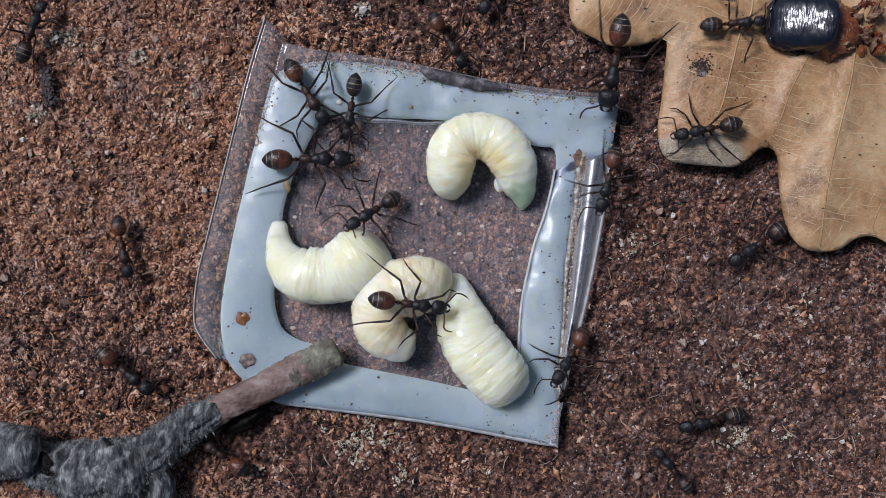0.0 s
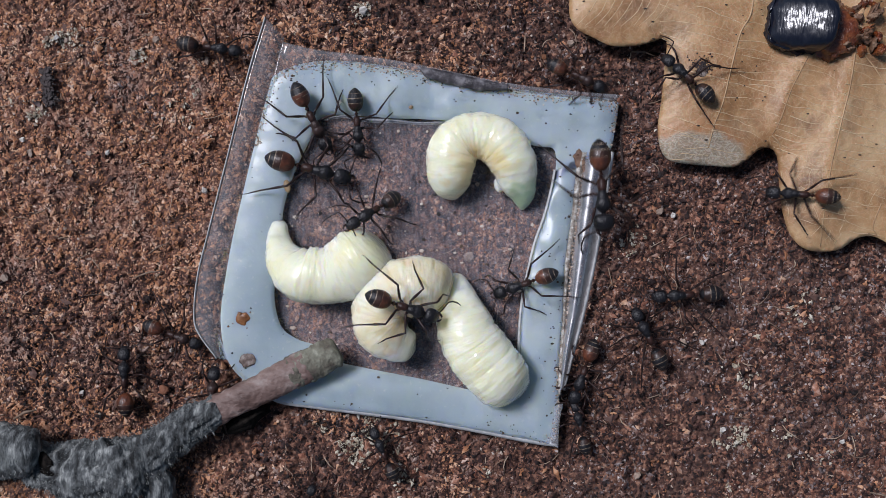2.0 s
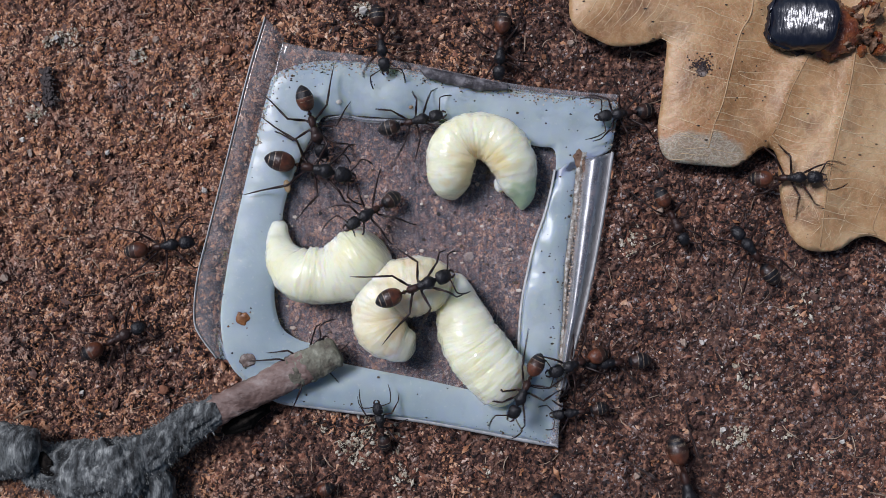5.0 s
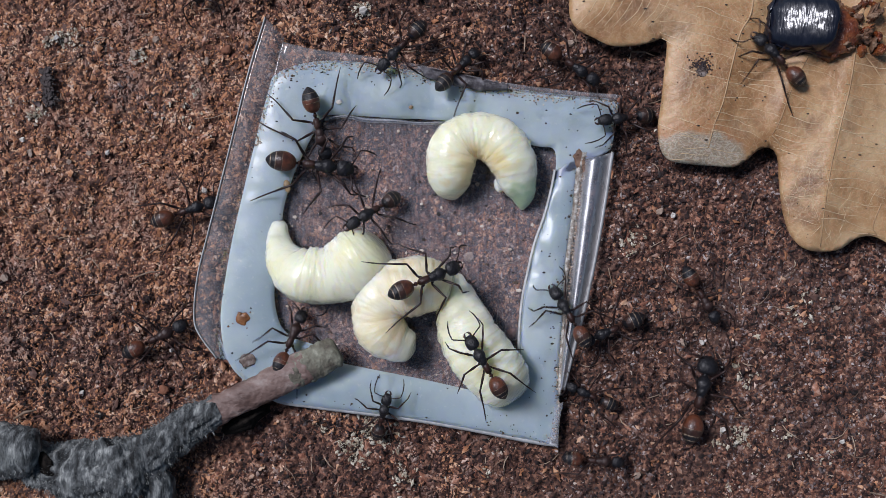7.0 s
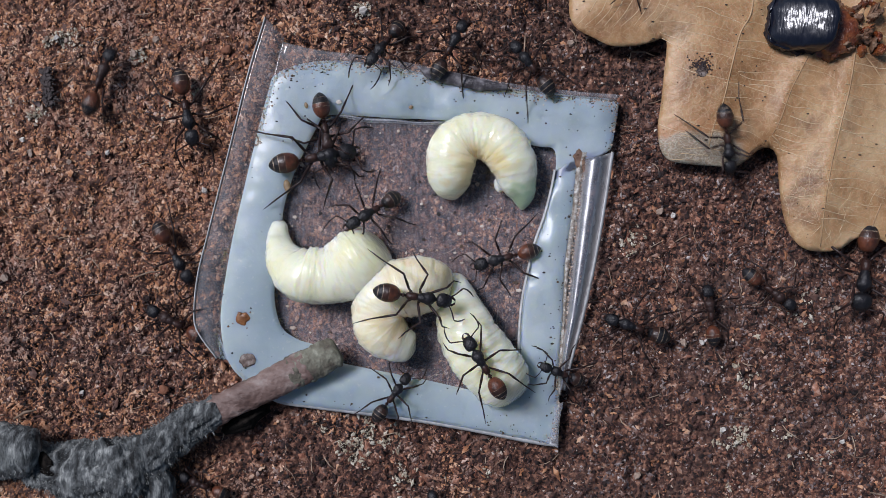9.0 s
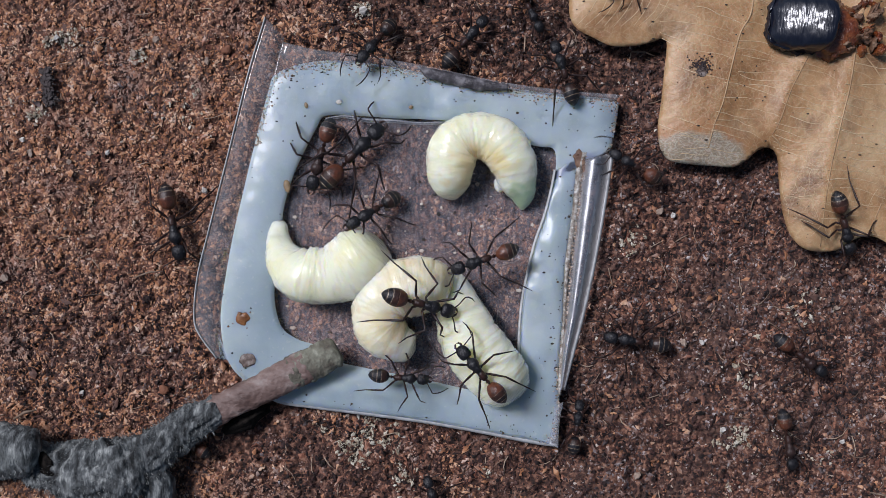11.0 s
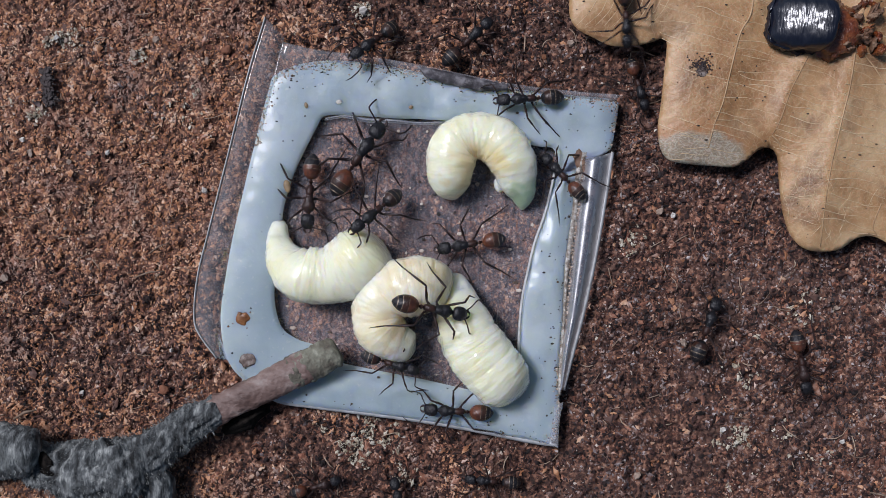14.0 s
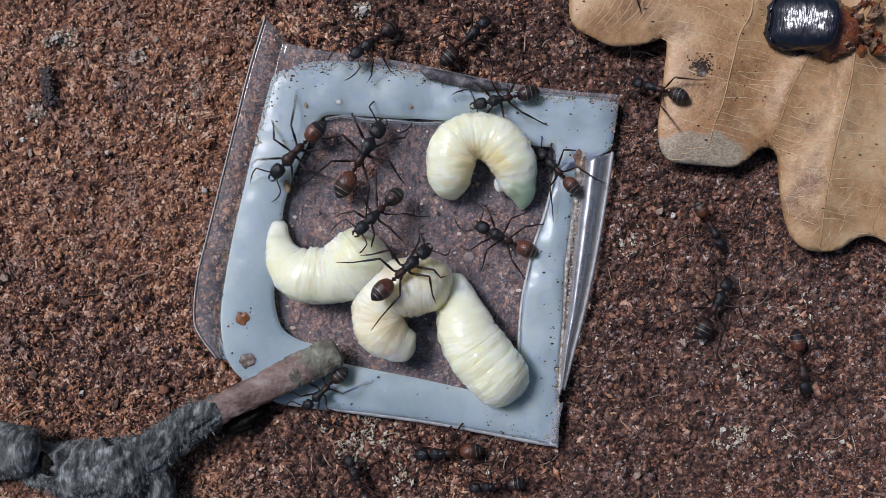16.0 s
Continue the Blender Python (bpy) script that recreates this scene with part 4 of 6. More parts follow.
# ---- food on the leaf ----
def build_food():
    z = leaf_z(1430, 50)
    food = tagged(new("jelly_lump"), "glossy black and amber food jelly lump on leaf", "food")
    food.location = P(1430, 50, z)

    def lump(name, cx, cy, rx, ry, rz, mat, bumpy, label, turn=0.1, lift=0.4):
        bm = bmesh.new()
        ball(bm, (0, 0, 0), 1, 1, 1, 24, 14)
        for v in bm.verts:
            w = 1 + bumpy * (0.7 * noise.noise(v.co * 1.7 + Vector((cx, cy, 0)) * 0.37) + 0.4 * noise.noise(v.co * 4.3 + Vector((cy, cx, 0)) * 0.21))
            v.co = Vector((v.co.x * rx, v.co.y * ry, v.co.z * rz)) * w * PX
        bmesh.ops.rotate(bm, verts=bm.verts, cent=(0, 0, 0), matrix=Matrix.Rotation(turn, 3, "Z"))
        bmesh.ops.translate(bm, verts=bm.verts, vec=P(cx, cy, z + rz * PX * lift) - food.location)
        return part(name, bm, mat, food, label)

    # dark ridged block with crumbly foot
    bm = bmesh.new()
    ball(bm, (0, 0, 0), 1, 1, 1, 60, 34)
    for v in bm.verts:
        x, y, q = v.co
        r = (abs(x) ** 4 + abs(y) ** 4 + abs(q) ** 5) ** (1 / 4.2)
        co = v.co / max(r, 1e-4)
        top = max(co.z, 0)
        wave = 1 + 0.035 * (1 - abs(math.sin(co.x * 9))) ** 3 * -top + (0.10 - 0.07 * top) * noise.noise(co * 2.1) + (0.08 - 0.065 * top) * noise.noise(co * 5) + (0.05 - 0.045 * top) * noise.noise(co * 11)
        v.co = Vector((co.x * 52, co.y * 45, co.z * 31)) * wave * PX
        if co.z > 0:
            v.co.z += (0.50 * v.co.x + 0.03 * v.co.y - 0.13 * v.co.y ** 2 / (45 * PX)) * min(co.z * 1.6, 1)
    bmesh.ops.rotate(bm, verts=bm.verts, cent=(0, 0, 0), matrix=Matrix.Rotation(-0.16, 3, "Z"))
    bmesh.ops.translate(bm, verts=bm.verts, vec=P(1416, 42, z + 20 * PX) - food.location)
    part("dark_lump", bm, DARK_JELLY, food, "glossy black ridged dried lump")
    lump("amber_base", 1478, 58, 40, 45, 26, AMBER, 0.5, "amber red translucent jelly", -0.2)
    lump("amber_run", 1462, 90, 26, 14, 9, AMBER, 0.3, "amber red translucent jelly", 0.1)
    rng = random.Random(4)
    for k in range(34):
        a = rng.uniform(1.9, 4.9)
        d = rng.uniform(0.86, 1.1)
        lump("crust_bit", 1416 + math.cos(a) * 52 * d, 46 - math.sin(a) * 46 * d, rng.uniform(3, 7), rng.uniform(3, 6), rng.uniform(3, 6), CRUST, 0.5, "", rng.uniform(0, 3))
    for k in range(34):
        lump("flake", rng.uniform(1468, 1560), rng.uniform(2, 96), rng.uniform(5, 16), rng.uniform(3, 9), rng.uniform(12, 26), FLAKE if k % 3 else AMBER, 0.6, "", rng.uniform(0, 3))
    return food


build_food()


# ---- small bits ----
def bit(name, px, py, rx, ry, rz, mat, label, category, turn=0.0, z=0.0, bumpy=0.45):
    bm = bmesh.new()
    ball(bm, (0, 0, 0), rx * PX, ry * PX, rz * PX, 14, 9)
    for v in bm.verts:
        q = Vector((v.co.x / rx, v.co.y / ry, v.co.z / rz)) / PX * 1.4 + Vector((px, py, 0)) * 0.37
        v.co *= 1 + bumpy * 0.9 * noise.noise(q)
    bmesh.ops.rotate(bm, verts=bm.verts, cent=(0, 0, 0), matrix=Matrix.Rotation(turn, 3, "Z"))
    ob = mesh_ob(name, bm, mat)
    ob.location = P(px, py, z + rz * PX * 0.5)
    return tagged(ob, label, category)


def chip(px, py, rx, ry, tone):
    """A broken angular chip, half bedded in the soil."""
    rng = random.Random(px * 7 + py)
    bm = bmesh.new()
    ball(bm, (0, 0, 0), 1, 1, 1, 6, 4)
    for v in bm.verts:
        v.co = Vector((v.co.x * rx * rng.uniform(0.5, 1.15), v.co.y * ry * rng.uniform(0.5, 1.15), v.co.z * 4 * rng.uniform(0.4, 1.2))) * PX
    bmesh.ops.rotate(bm, verts=bm.verts, cent=(0, 0, 0), matrix=Matrix.Rotation(px * 0.7, 3, "Z") @ Matrix.Rotation(rng.uniform(-0.4, 0.4), 3, "X"))
    ob = mesh_ob("stone_chip", bm, tone, True)
    ob.location = P(px, py, -0.0003)
    return tagged(ob, "small pale stone chip bedded in soil", "stone")


RED_CLAY = material("red_clay", [(0.3, (0.16, 0.06, 0.03)), (0.7, (0.30, 0.13, 0.075))], 900, 0.8, 6, 0.7, 4000)
GREY_BROWN = material("grey_brown", [(0.36, (0.045, 0.027, 0.021)), (0.5, (0.13, 0.090, 0.072)), (0.64, (0.28, 0.24, 0.215))], 1300, 0.5, 8, 0.7, 4000)


def build_bits():
    # a dark crumbling pellet on the soil
    rng = random.Random(31)
    bm = bmesh.new()
    for k in range(620):
        u = rng.random()
        x, y = 82 + 5 * u + rng.gauss(0, 4.8), 122 + 62 * u + rng.gauss(0, 3)
        r = rng.uniform(0.8, 2.9)
        ball(bm, P(x, y, rng.uniform(-0.0004, 0.0003)), r * rng.uniform(0.6, 2.0) * PX, r * rng.uniform(0.6, 1.6) * PX, r * 0.6 * PX, 5, 4)
    tagged(mesh_ob("dark_pellet", bm, CRUST, True), "black crumbly heap of droppings lying on soil", "pellet")
    for px, py, rx, ry, tone in ((642, 18, 10, 9, WHITE), (236, 95, 11, 8, PALE), (362, 338, 8, 7, WHITE), (157, 272, 7, 6, PALE), (122, 287, 7, 6, PALE), (40, 248, 7, 6, WHITE),
                                 (275, 70, 8, 7, PALE), (1192, 382, 6, 6, WHITE), (1168, 374, 9, 8, PALE), (830, 455, 12, 11, PALE), (303, 620, 5, 4, WHITE), (145, 696, 6, 6, WHITE),
                                 (1280, 760, 8, 6, WHITE), (1490, 782, 6, 5, WHITE), (1128, 842, 9, 7, PALE), (1210, 606, 9, 6, PALE), (366, 106, 9, 6, PALE), (52, 270, 10, 5, PALE),
                                 (1010, 76, 9, 7, PALE), (8, 492, 9, 7, PALE), (690, 498, 7, 5, PALE), (790, 660, 7, 6, PALE), (1242, 606, 7, 5, WHITE), (1480, 545, 7, 6, PALE),
                                 (100, 66, 8, 5, WHITE), (82, 70, 9, 5, PALE), (118, 72, 6, 5, PALE), (66, 182, 12, 8, GREY_CRUMB), (74, 192, 8, 6, PALE), (238, 112, 7, 5, PALE), (190, 270, 6, 5, WHITE)):
        chip(px, py, rx, ry, tone)
    for px, py in ((400, 88), (290, 690), (905, 590)):
        bit("red_crumb", px, py, 10, 8, 5, RED_CLAY, "reddish clay crumb on the soil", "crumb", px * 0.3, -0.0003)
    # straw pieces
    for ax, ay, bx, by, r in ((24, 742, 64, 726, 3.0), (236, 492, 292, 480, 1.8), (1118, 92, 1160, 100, 1.6), (262, 450, 300, 430, 1.4)):
        bm = bmesh.new()
        m = ((ax + bx) / 2, (ay + by) / 2 - 4)
        pts = [P(ax, ay, 0.0002), P(*m, 0.0004), P(bx, by, 0.0002)]
        tube(bm, pts, [r * PX * 0.6, r * PX, r * PX * 0.4], 6)
        tagged(mesh_ob("straw_piece", bm, FIBRE), "short dry straw-coloured plant stalk on soil", "straw")
    # amber drop and nibbled spot on the rim, grain of food, mould on the leaf
    rng = random.Random(61)
    bm = bmesh.new()
    rings = []
    for u, up in ((1.15, -0.00012), (1.0, 0.00004), (0.8, 0.00011), (0.5, 0.00016), (0.2, 0.00018)):
        ring = []
        for k in range(28):
            a = 2 * math.pi * k / 28
            r = u * (11 + 5 * noise.noise(Vector((math.cos(a) * 1.6, math.sin(a) * 1.6, 4))))
            x, y = 428 + r * math.cos(a), 564 + r * 1.15 * math.sin(a)
            ring.append(P(x, y, rim_z(x, y) + up))
        rings.append(ring)
    loft(bm, rings)
    for x, y, r in ((425, 556, 3.2), (404, 578, 2.0), (412, 573, 1.4), (443, 553, 1.6), (437, 581, 1.3)):
        ball(bm, P(x, y, rim_z(x, y) + 0.0001), r * PX, r * PX, r * PX * 0.8, 10, 7)
    bmesh.ops.recalc_face_normals(bm, faces=bm.faces)
    tagged(mesh_ob("resin_drop", bm, RESIN), "orange-brown sticky drop smeared on the milky rim", "drop")
    bit("resin_drop", 508, 330, 6, 12, 3, TAN_BIT, "orange-brown sticky drop on the milky rim", "drop", 0.2, rim_z(508, 330), 0.3)
    bit("brown_crumb", 542, 187, 3, 5, 2, TAN_BIT, "tan crumb stuck on the milky rim", "crumb", 0.2, rim_z(542, 187))
    bit("brown_crumb", 727, 190, 4, 3, 2, TAN_BIT, "tan crumb stuck on the milky rim", "crumb", 0.2, rim_z(727, 190))
    bit("white_crumb", 600, 181, 5, 4, 2, WHITE, "white crumb on the milky rim", "crumb", 0.2, rim_z(600, 181))
    for x, y, rx, ry in ((1026, 282, 9, 16), (1036, 300, 6, 9), (1020, 276, 6, 5)):
        bit("glue_lump", x, y, rx, ry, 3, FLAKE, "brown dried glue lump at the seam", "glue", 0.2, 0.0020, 0.6)
    # flat patch added on the rim for soil showing through it
    bit("soil_smear", 439, 638, 15, 12, 0.9, GREY_BROWN, "brown patch for soil seen through the milky rim", "crumb", 0.2, rim_z(437, 640), 0.5)
    rng = random.Random(8)
    bm = bmesh.new()
    for k in range(260):
        a, d = rng.uniform(0, 6.28), abs(rng.gauss(0, 0.85))
        x, y = 1242 + math.cos(a) * d * 13 + 3 * math.sin(3 * a), 117 + math.sin(a) * d * 11
        ball(bm, P(x, y, leaf_z(x, y) + 0.00006), rng.uniform(0.5, 2.6) * PX, rng.uniform(0.5, 2.0) * PX, rng.uniform(0.5, 1.5) * PX, 5, 4)
    bit("mould_film", 1243, 127, 9, 8, 0.8, GREY_BROWN, "greyish pink film of mould on the dry leaf", "mould", 0.4, leaf_z(1243, 127), 0.5)
    ob = mesh_ob("mould_spot", bm, CRUST)
    tagged(ob, "dark crumbly mould spot on the dry leaf", "mould")
    bm = bmesh.new()
    for k in range(110):
        x, y = rng.uniform(1020, 1566), rng.uniform(2, 430)
        if inside(x, y, LEAF_EDGE):
            r = rng.uniform(0.5, 1.5)
            ball(bm, P(x, y, leaf_z(x, y) + 0.00004), r * rng.uniform(0.7, 2.6) * PX, r * PX, r * 0.6 * PX, 6, 4)
    tagged(mesh_ob("leaf_specks", bm, SPECK), "tiny dark dirt specks on the dry leaf", "dirt", kind="stuff")
    # specks of dirt on the rim
    bm = bmesh.new()
    count = 0
    while count < 300:
        i = rng.randrange(len(TRAY_OUT))
        u = abs(rng.gauss(0, 0.13)) if rng.random() < 0.8 else rng.random()
        if u > 0.95:
            continue
        j = int(np.argmin(np.hypot(TRAY_IN[:, 0] - TRAY_OUT[i, 0], TRAY_IN[:, 1] - TRAY_OUT[i, 1])))
        x, y = TRAY_OUT[i] * (1 - u) + TRAY_IN[j] * u + np.array([rng.uniform(-7, 7), rng.uniform(-7, 7)])
        if not inside(x, y, TRAY_OUT) or inside(x, y, TRAY_IN):
            continue
        if (x < 480 or (y > 640 and x < 860)) and rng.random() < 0.85:
            continue
        r = rng.uniform(0.6, 1.6) if rng.random() < 0.93 else rng.uniform(1.7, 3.0 if x > 850 else 2.2)
        ball(bm, P(x, y, rim_z(x, y) + r * PX * 0.2), r * PX * rng.uniform(0.8, 1.6), r * PX, r * PX * 0.7, 6, 4)
        count += 1
    for k in range(1000):
        i = rng.randrange(len(TRAY_OUT))
        x, y = TRAY_OUT[i] + np.array([rng.gauss(0, 4), rng.gauss(3, 6)])
        if y > 260 and not (x > 960 and y > 640):
            continue
        r = rng.uniform(0.4, 1.3)
        if inside(x, y, TRAY_OUT):
            ball(bm, P(x, y, rim_z(x, y) + r * PX * 0.2), r * PX * rng.uniform(0.8, 1.9), r * PX, r * PX * 0.7, 5, 4)
    tagged(mesh_ob("dirt_specks", bm, SPECK), "dark soil specks sprinkled on the milky rim", "dirt", kind="stuff")

    # grit on the dish's clear bottom
    for name, mat, label, count in (("floor_grit", PALE, "pale grit lying on the clear dish bottom", 420), ("floor_dirt", SPECK, "dark dirt lying on the clear dish bottom", 420)):
        bm = bmesh.new()
        for k in range(count):
            x, y = rng.uniform(490, 980), rng.uniform(206, 690)
            if inside(x, y, TRAY_IN):
                r = rng.uniform(0.5, 1.5) if rng.random() < 0.85 else rng.uniform(1.5, 4.0)
                ball(bm, P(x, y, 0.0006), r * PX * rng.uniform(0.7, 1.8), r * PX, r * PX * 0.5, 5, 4)
        tagged(mesh_ob(name, bm, mat, True), label, "dirt", kind="stuff")

    # pale crumbly dust along the rim's outer edge and the seam
    bm = bmesh.new()
    for k in range(3600):
        if k % 5 < 1:
            u = rng.random()
            x, y = 1034 - 44 * u + rng.gauss(0, 3.5), 272 + 420 * u
            z = 0.0021
        else:
            i = rng.randrange(len(TRAY_OUT))
            x, y = TRAY_OUT[i] + np.array([rng.gauss(0, 4), rng.gauss(4, 7)])
            if (y > 260 and not (x > 960 and y > 640)) or not inside(x, y, TRAY_OUT):
                continue
            z = rim_z(x, y)
        r = rng.uniform(0.5, 1.7)
        ball(bm, P(x, y, z + r * PX * 0.2), r * PX * rng.uniform(0.8, 1.8), r * PX, r * PX * 0.7, 5, 4)
    tagged(mesh_ob("pale_dust", bm, PALE), "pale sandy dust stuck along the rim and seam", "dirt", kind="stuff")


build_bits()


# ---- ants ----
ANT = 0.0120          # body length of the pattern ant, metres


def body_part(name, rings, mat, parent, label="", sides=18, bands=None, count=36):
    """A smooth body of elliptical rings along x: (x, z, half width, half height), in body lengths."""
    dense = smooth([(a, b, c, d) for a, b, c, d in rings], count)
    bm = bmesh.new()
    out = []
    for x, z, w, h in dense:
        out.append([Vector((x, w * math.cos(2 * math.pi * k / sides), z + h * math.sin(2 * math.pi * k / sides))) * ANT for k in range(sides)])
    loft(bm, out)
    mats = mat
    if bands:
        mats = [m for m, _ in bands]
        for f in bm.faces:
            x = f.calc_center_median().x / ANT
            for k, (_, spans) in enumerate(bands):
                if any(a <= x < b for a, b in spans):
                    f.material_index = k
    return part(name, bm, mats, parent, label)


LEG_SHAPES = {
    "front": [(0.10, 0.040, 0.15), (0.13, 0.075, 0.12), (0.25, 0.19, 0.25), (0.34, 0.29, 0.06), (0.44, 0.30, 0.004)],
    "middle": [(0.00, 0.042, 0.15), (0.00, 0.08, 0.11), (0.05, 0.27, 0.27), (-0.05, 0.43, 0.06), (-0.10, 0.53, 0.004)],
    "rear": [(-0.10, 0.035, 0.15), (-0.13, 0.07, 0.11), (-0.25, 0.24, 0.29), (-0.50, 0.36, 0.07), (-0.66, 0.45, 0.004)],
}


def build_ant(name, label, head_size, gaster, thorax_mat):
    """An ant that looks along +x, its feet at z = 0 and its middle over the origin."""
    ant = tagged(new(name), label, "ant", "ants")
    hs = 0.94 * head_size
    head = body_part("head", [(0.190, 0.185, 0.010, 0.010), (0.198, 0.187, 0.058 * hs, 0.034 * hs), (0.225, 0.19, 0.082 * hs, 0.054 * hs), (0.272, 0.188, 0.089 * hs, 0.060 * hs),
                              (0.318, 0.178, 0.082 * hs, 0.053 * hs), (0.356, 0.160, 0.062 * hs, 0.040 * hs), (0.374, 0.150, 0.032 * hs, 0.020 * hs)], ANT_BLACK, ant)
    for s in (1, -1):
        bm = bmesh.new()
        ball(bm, Vector((0.285, s * 0.072 * hs, 0.208)) * ANT, 0.019 * ANT, 0.013 * ANT, 0.017 * ANT, 10, 7)
        part("eye", bm, ANT_EYE, head)
        bm = bmesh.new()
        tube(bm, [Vector(p) * ANT for p in ((0.350, s * 0.038 * hs, 0.145), (0.385, s * 0.044 * hs, 0.138), (0.412, s * 0.026 * hs, 0.132), (0.422, s * 0.004, 0.130))], [0.015 * ANT, 0.016 * ANT, 0.011 * ANT, 0.003 * ANT], 7)
        part("mandible", bm, ANT_BROWN, head)
    body_part("thorax", [(-0.168, 0.160, 0.014, 0.016), (-0.155, 0.166, 0.035, 0.044), (-0.115, 0.176, 0.046, 0.058), (-0.065, 0.184, 0.045, 0.055), (-0.035, 0.184, 0.040, 0.046), (-0.01, 0.190, 0.050, 0.056),
                         (0.02, 0.193, 0.056, 0.060), (0.045, 0.194, 0.060, 0.060), (0.075, 0.196, 0.074, 0.066), (0.115, 0.193, 0.076, 0.064), (0.15, 0.184, 0.056, 0.046), (0.175, 0.178, 0.028, 0.028), (0.20, 0.178, 0.018, 0.020)],
              thorax_mat, ant, "", 18, [(thorax_mat, [(-1, 1)]), (ANT_WAIST, [(-0.2, -0.045)])], 60)
    body_part("waist", [(-0.235, 0.150, 0.012, 0.012), (-0.215, 0.155, 0.016, 0.020), (-0.200, 0.176, 0.028, 0.050), (-0.184, 0.160, 0.018, 0.026), (-0.16, 0.158, 0.014, 0.015)], ANT_WAIST, ant, "", 12)
    gr = [(-0.228, 0.158, 0.010, 0.010), (-0.240, 0.160, 0.046, 0.044), (-0.275, 0.168, 0.080, 0.076), (-0.325, 0.173, 0.101, 0.094), (-0.380, 0.174, 0.107, 0.098), (-0.435, 0.168, 0.098, 0.090),
          (-0.485, 0.158, 0.076, 0.072), (-0.522, 0.148, 0.044, 0.044), (-0.545, 0.140, 0.012, 0.012)]
    if gaster == "red":
        bands = [(ANT_RED, [(-0.60, 0)]), (ANT_DUSK, [(-0.445, -0.375)]), (ANT_BLACK, [(-0.60, -0.445)]), (ANT_BAND, [(-0.378, -0.370), (-0.448, -0.438), (-0.500, -0.492)])]
    elif gaster == "tip":
        bands = [(ANT_RED, [(-0.60, 0)]), (ANT_BLACK, [(-0.60, -0.405)]), (ANT_BAND, [(-0.362, -0.354), (-0.408, -0.398), (-0.480, -0.470)])]
    else:
        bands = [(ANT_DUSK, [(-0.60, 0)]), (ANT_BLACK, [(-0.60, -0.345), (-0.270, -0.2)]), (ANT_BAND, [(-0.347, -0.338), (-0.415, -0.404), (-0.480, -0.470)])]
    body_part("gaster", gr, ANT_BLACK, ant, {"red": "reddish-brown gaster with dark banded tip", "tip": "rusty red gaster with black tip", "dark": "dark brown gaster with pale bands"}[gaster], 20, bands, 72)
    for kind, pts in LEG_SHAPES.items():
        for s in (1, -1):
            root = Vector((pts[0][0], s * pts[0][1], pts[0][2])) * ANT
            line = [Vector((x, s * y, z)) * ANT - root for x, y, z in pts]
            way, rad = [], []
            widths = [0.020, 0.017, 0.016, 0.011, 0.005]
            for a, b, wa, wb in zip(line, line[1:], widths, widths[1:]):
                for u in (0.0, 0.35, 0.7):
                    way.append(a.lerp(b, u))
                    swell = 1.35 if u == 0.35 else 1.0
                    rad.append((wa * (1 - u) + wb * u) * swell * ANT * 0.76)
            way.append(line[-1])
            rad.append(0.003 * ANT)
            bm = bmesh.new()
            tube(bm, way, rad, 7)
            leg = part("leg", bm, ANT_LEG, ant)
            leg.location = root
            leg["place"] = kind + ("_l" if s > 0 else "_r")
    for s in (1, -1):
        root = Vector((0.34, s * 0.040, 0.185)) * ANT
        line = [Vector((x, s * y, z)) * ANT - root for x, y, z in ((0.34, 0.040, 0.185), (0.375, 0.11, 0.225), (0.41, 0.19, 0.235), (0.425, 0.205, 0.228), (0.49, 0.215, 0.15), (0.56, 0.205, 0.08), (0.62, 0.18, 0.03))]
        bm = bmesh.new()
        tube(bm, line, [0.008 * ANT, 0.008 * ANT, 0.009 * ANT, 0.008 * ANT, 0.009 * ANT, 0.009 * ANT, 0.004 * ANT], 6)
        feeler = part("antenna", bm, ANT_LEG, ant)
        feeler.location = root
        feeler["place"] = "feeler" + ("_l" if s > 0 else "_r")
    return ant


def pchip(ts, vs, want):
    """Monotone cubic curve through the values."""
    ts, vs = np.array(ts, float), np.array(vs, float)
    h = np.diff(ts)
    d = np.diff(vs) / h
    m = np.zeros(len(ts))
    for i in range(1, len(ts) - 1):
        if d[i - 1] * d[i] > 0:
            w1, w2 = 2 * h[i] + h[i - 1], h[i] + 2 * h[i - 1]
            m[i] = (w1 + w2) / (w1 / d[i - 1] + w2 / d[i])
    m[0], m[-1] = d[0], d[-1]
    k = np.clip(np.searchsorted(ts, want, side="right") - 1, 0, len(ts) - 2)
    u = (want - ts[k]) / h[k]
    return ((1 + 2 * u) * (1 - u) ** 2 * vs[k] + u * (1 - u) ** 2 * h[k] * m[k] + u * u * (3 - 2 * u) * vs[k + 1] + u * u * (u - 1) * h[k] * m[k + 1])


TIMES = np.round(np.arange(0, 16.01, 0.1), 2)


def thin(rows, same):
    """Leave out rows that say no more than their neighbours."""
    out = [rows[0]]
    for a, b, c in zip(rows, rows[1:], rows[2:]):
        if not (same(a, b) and same(b, c)):
            out.append(b)
    return out + [rows[-1]]


ANT_KINDS = {}
ANT_COUNT = [0]


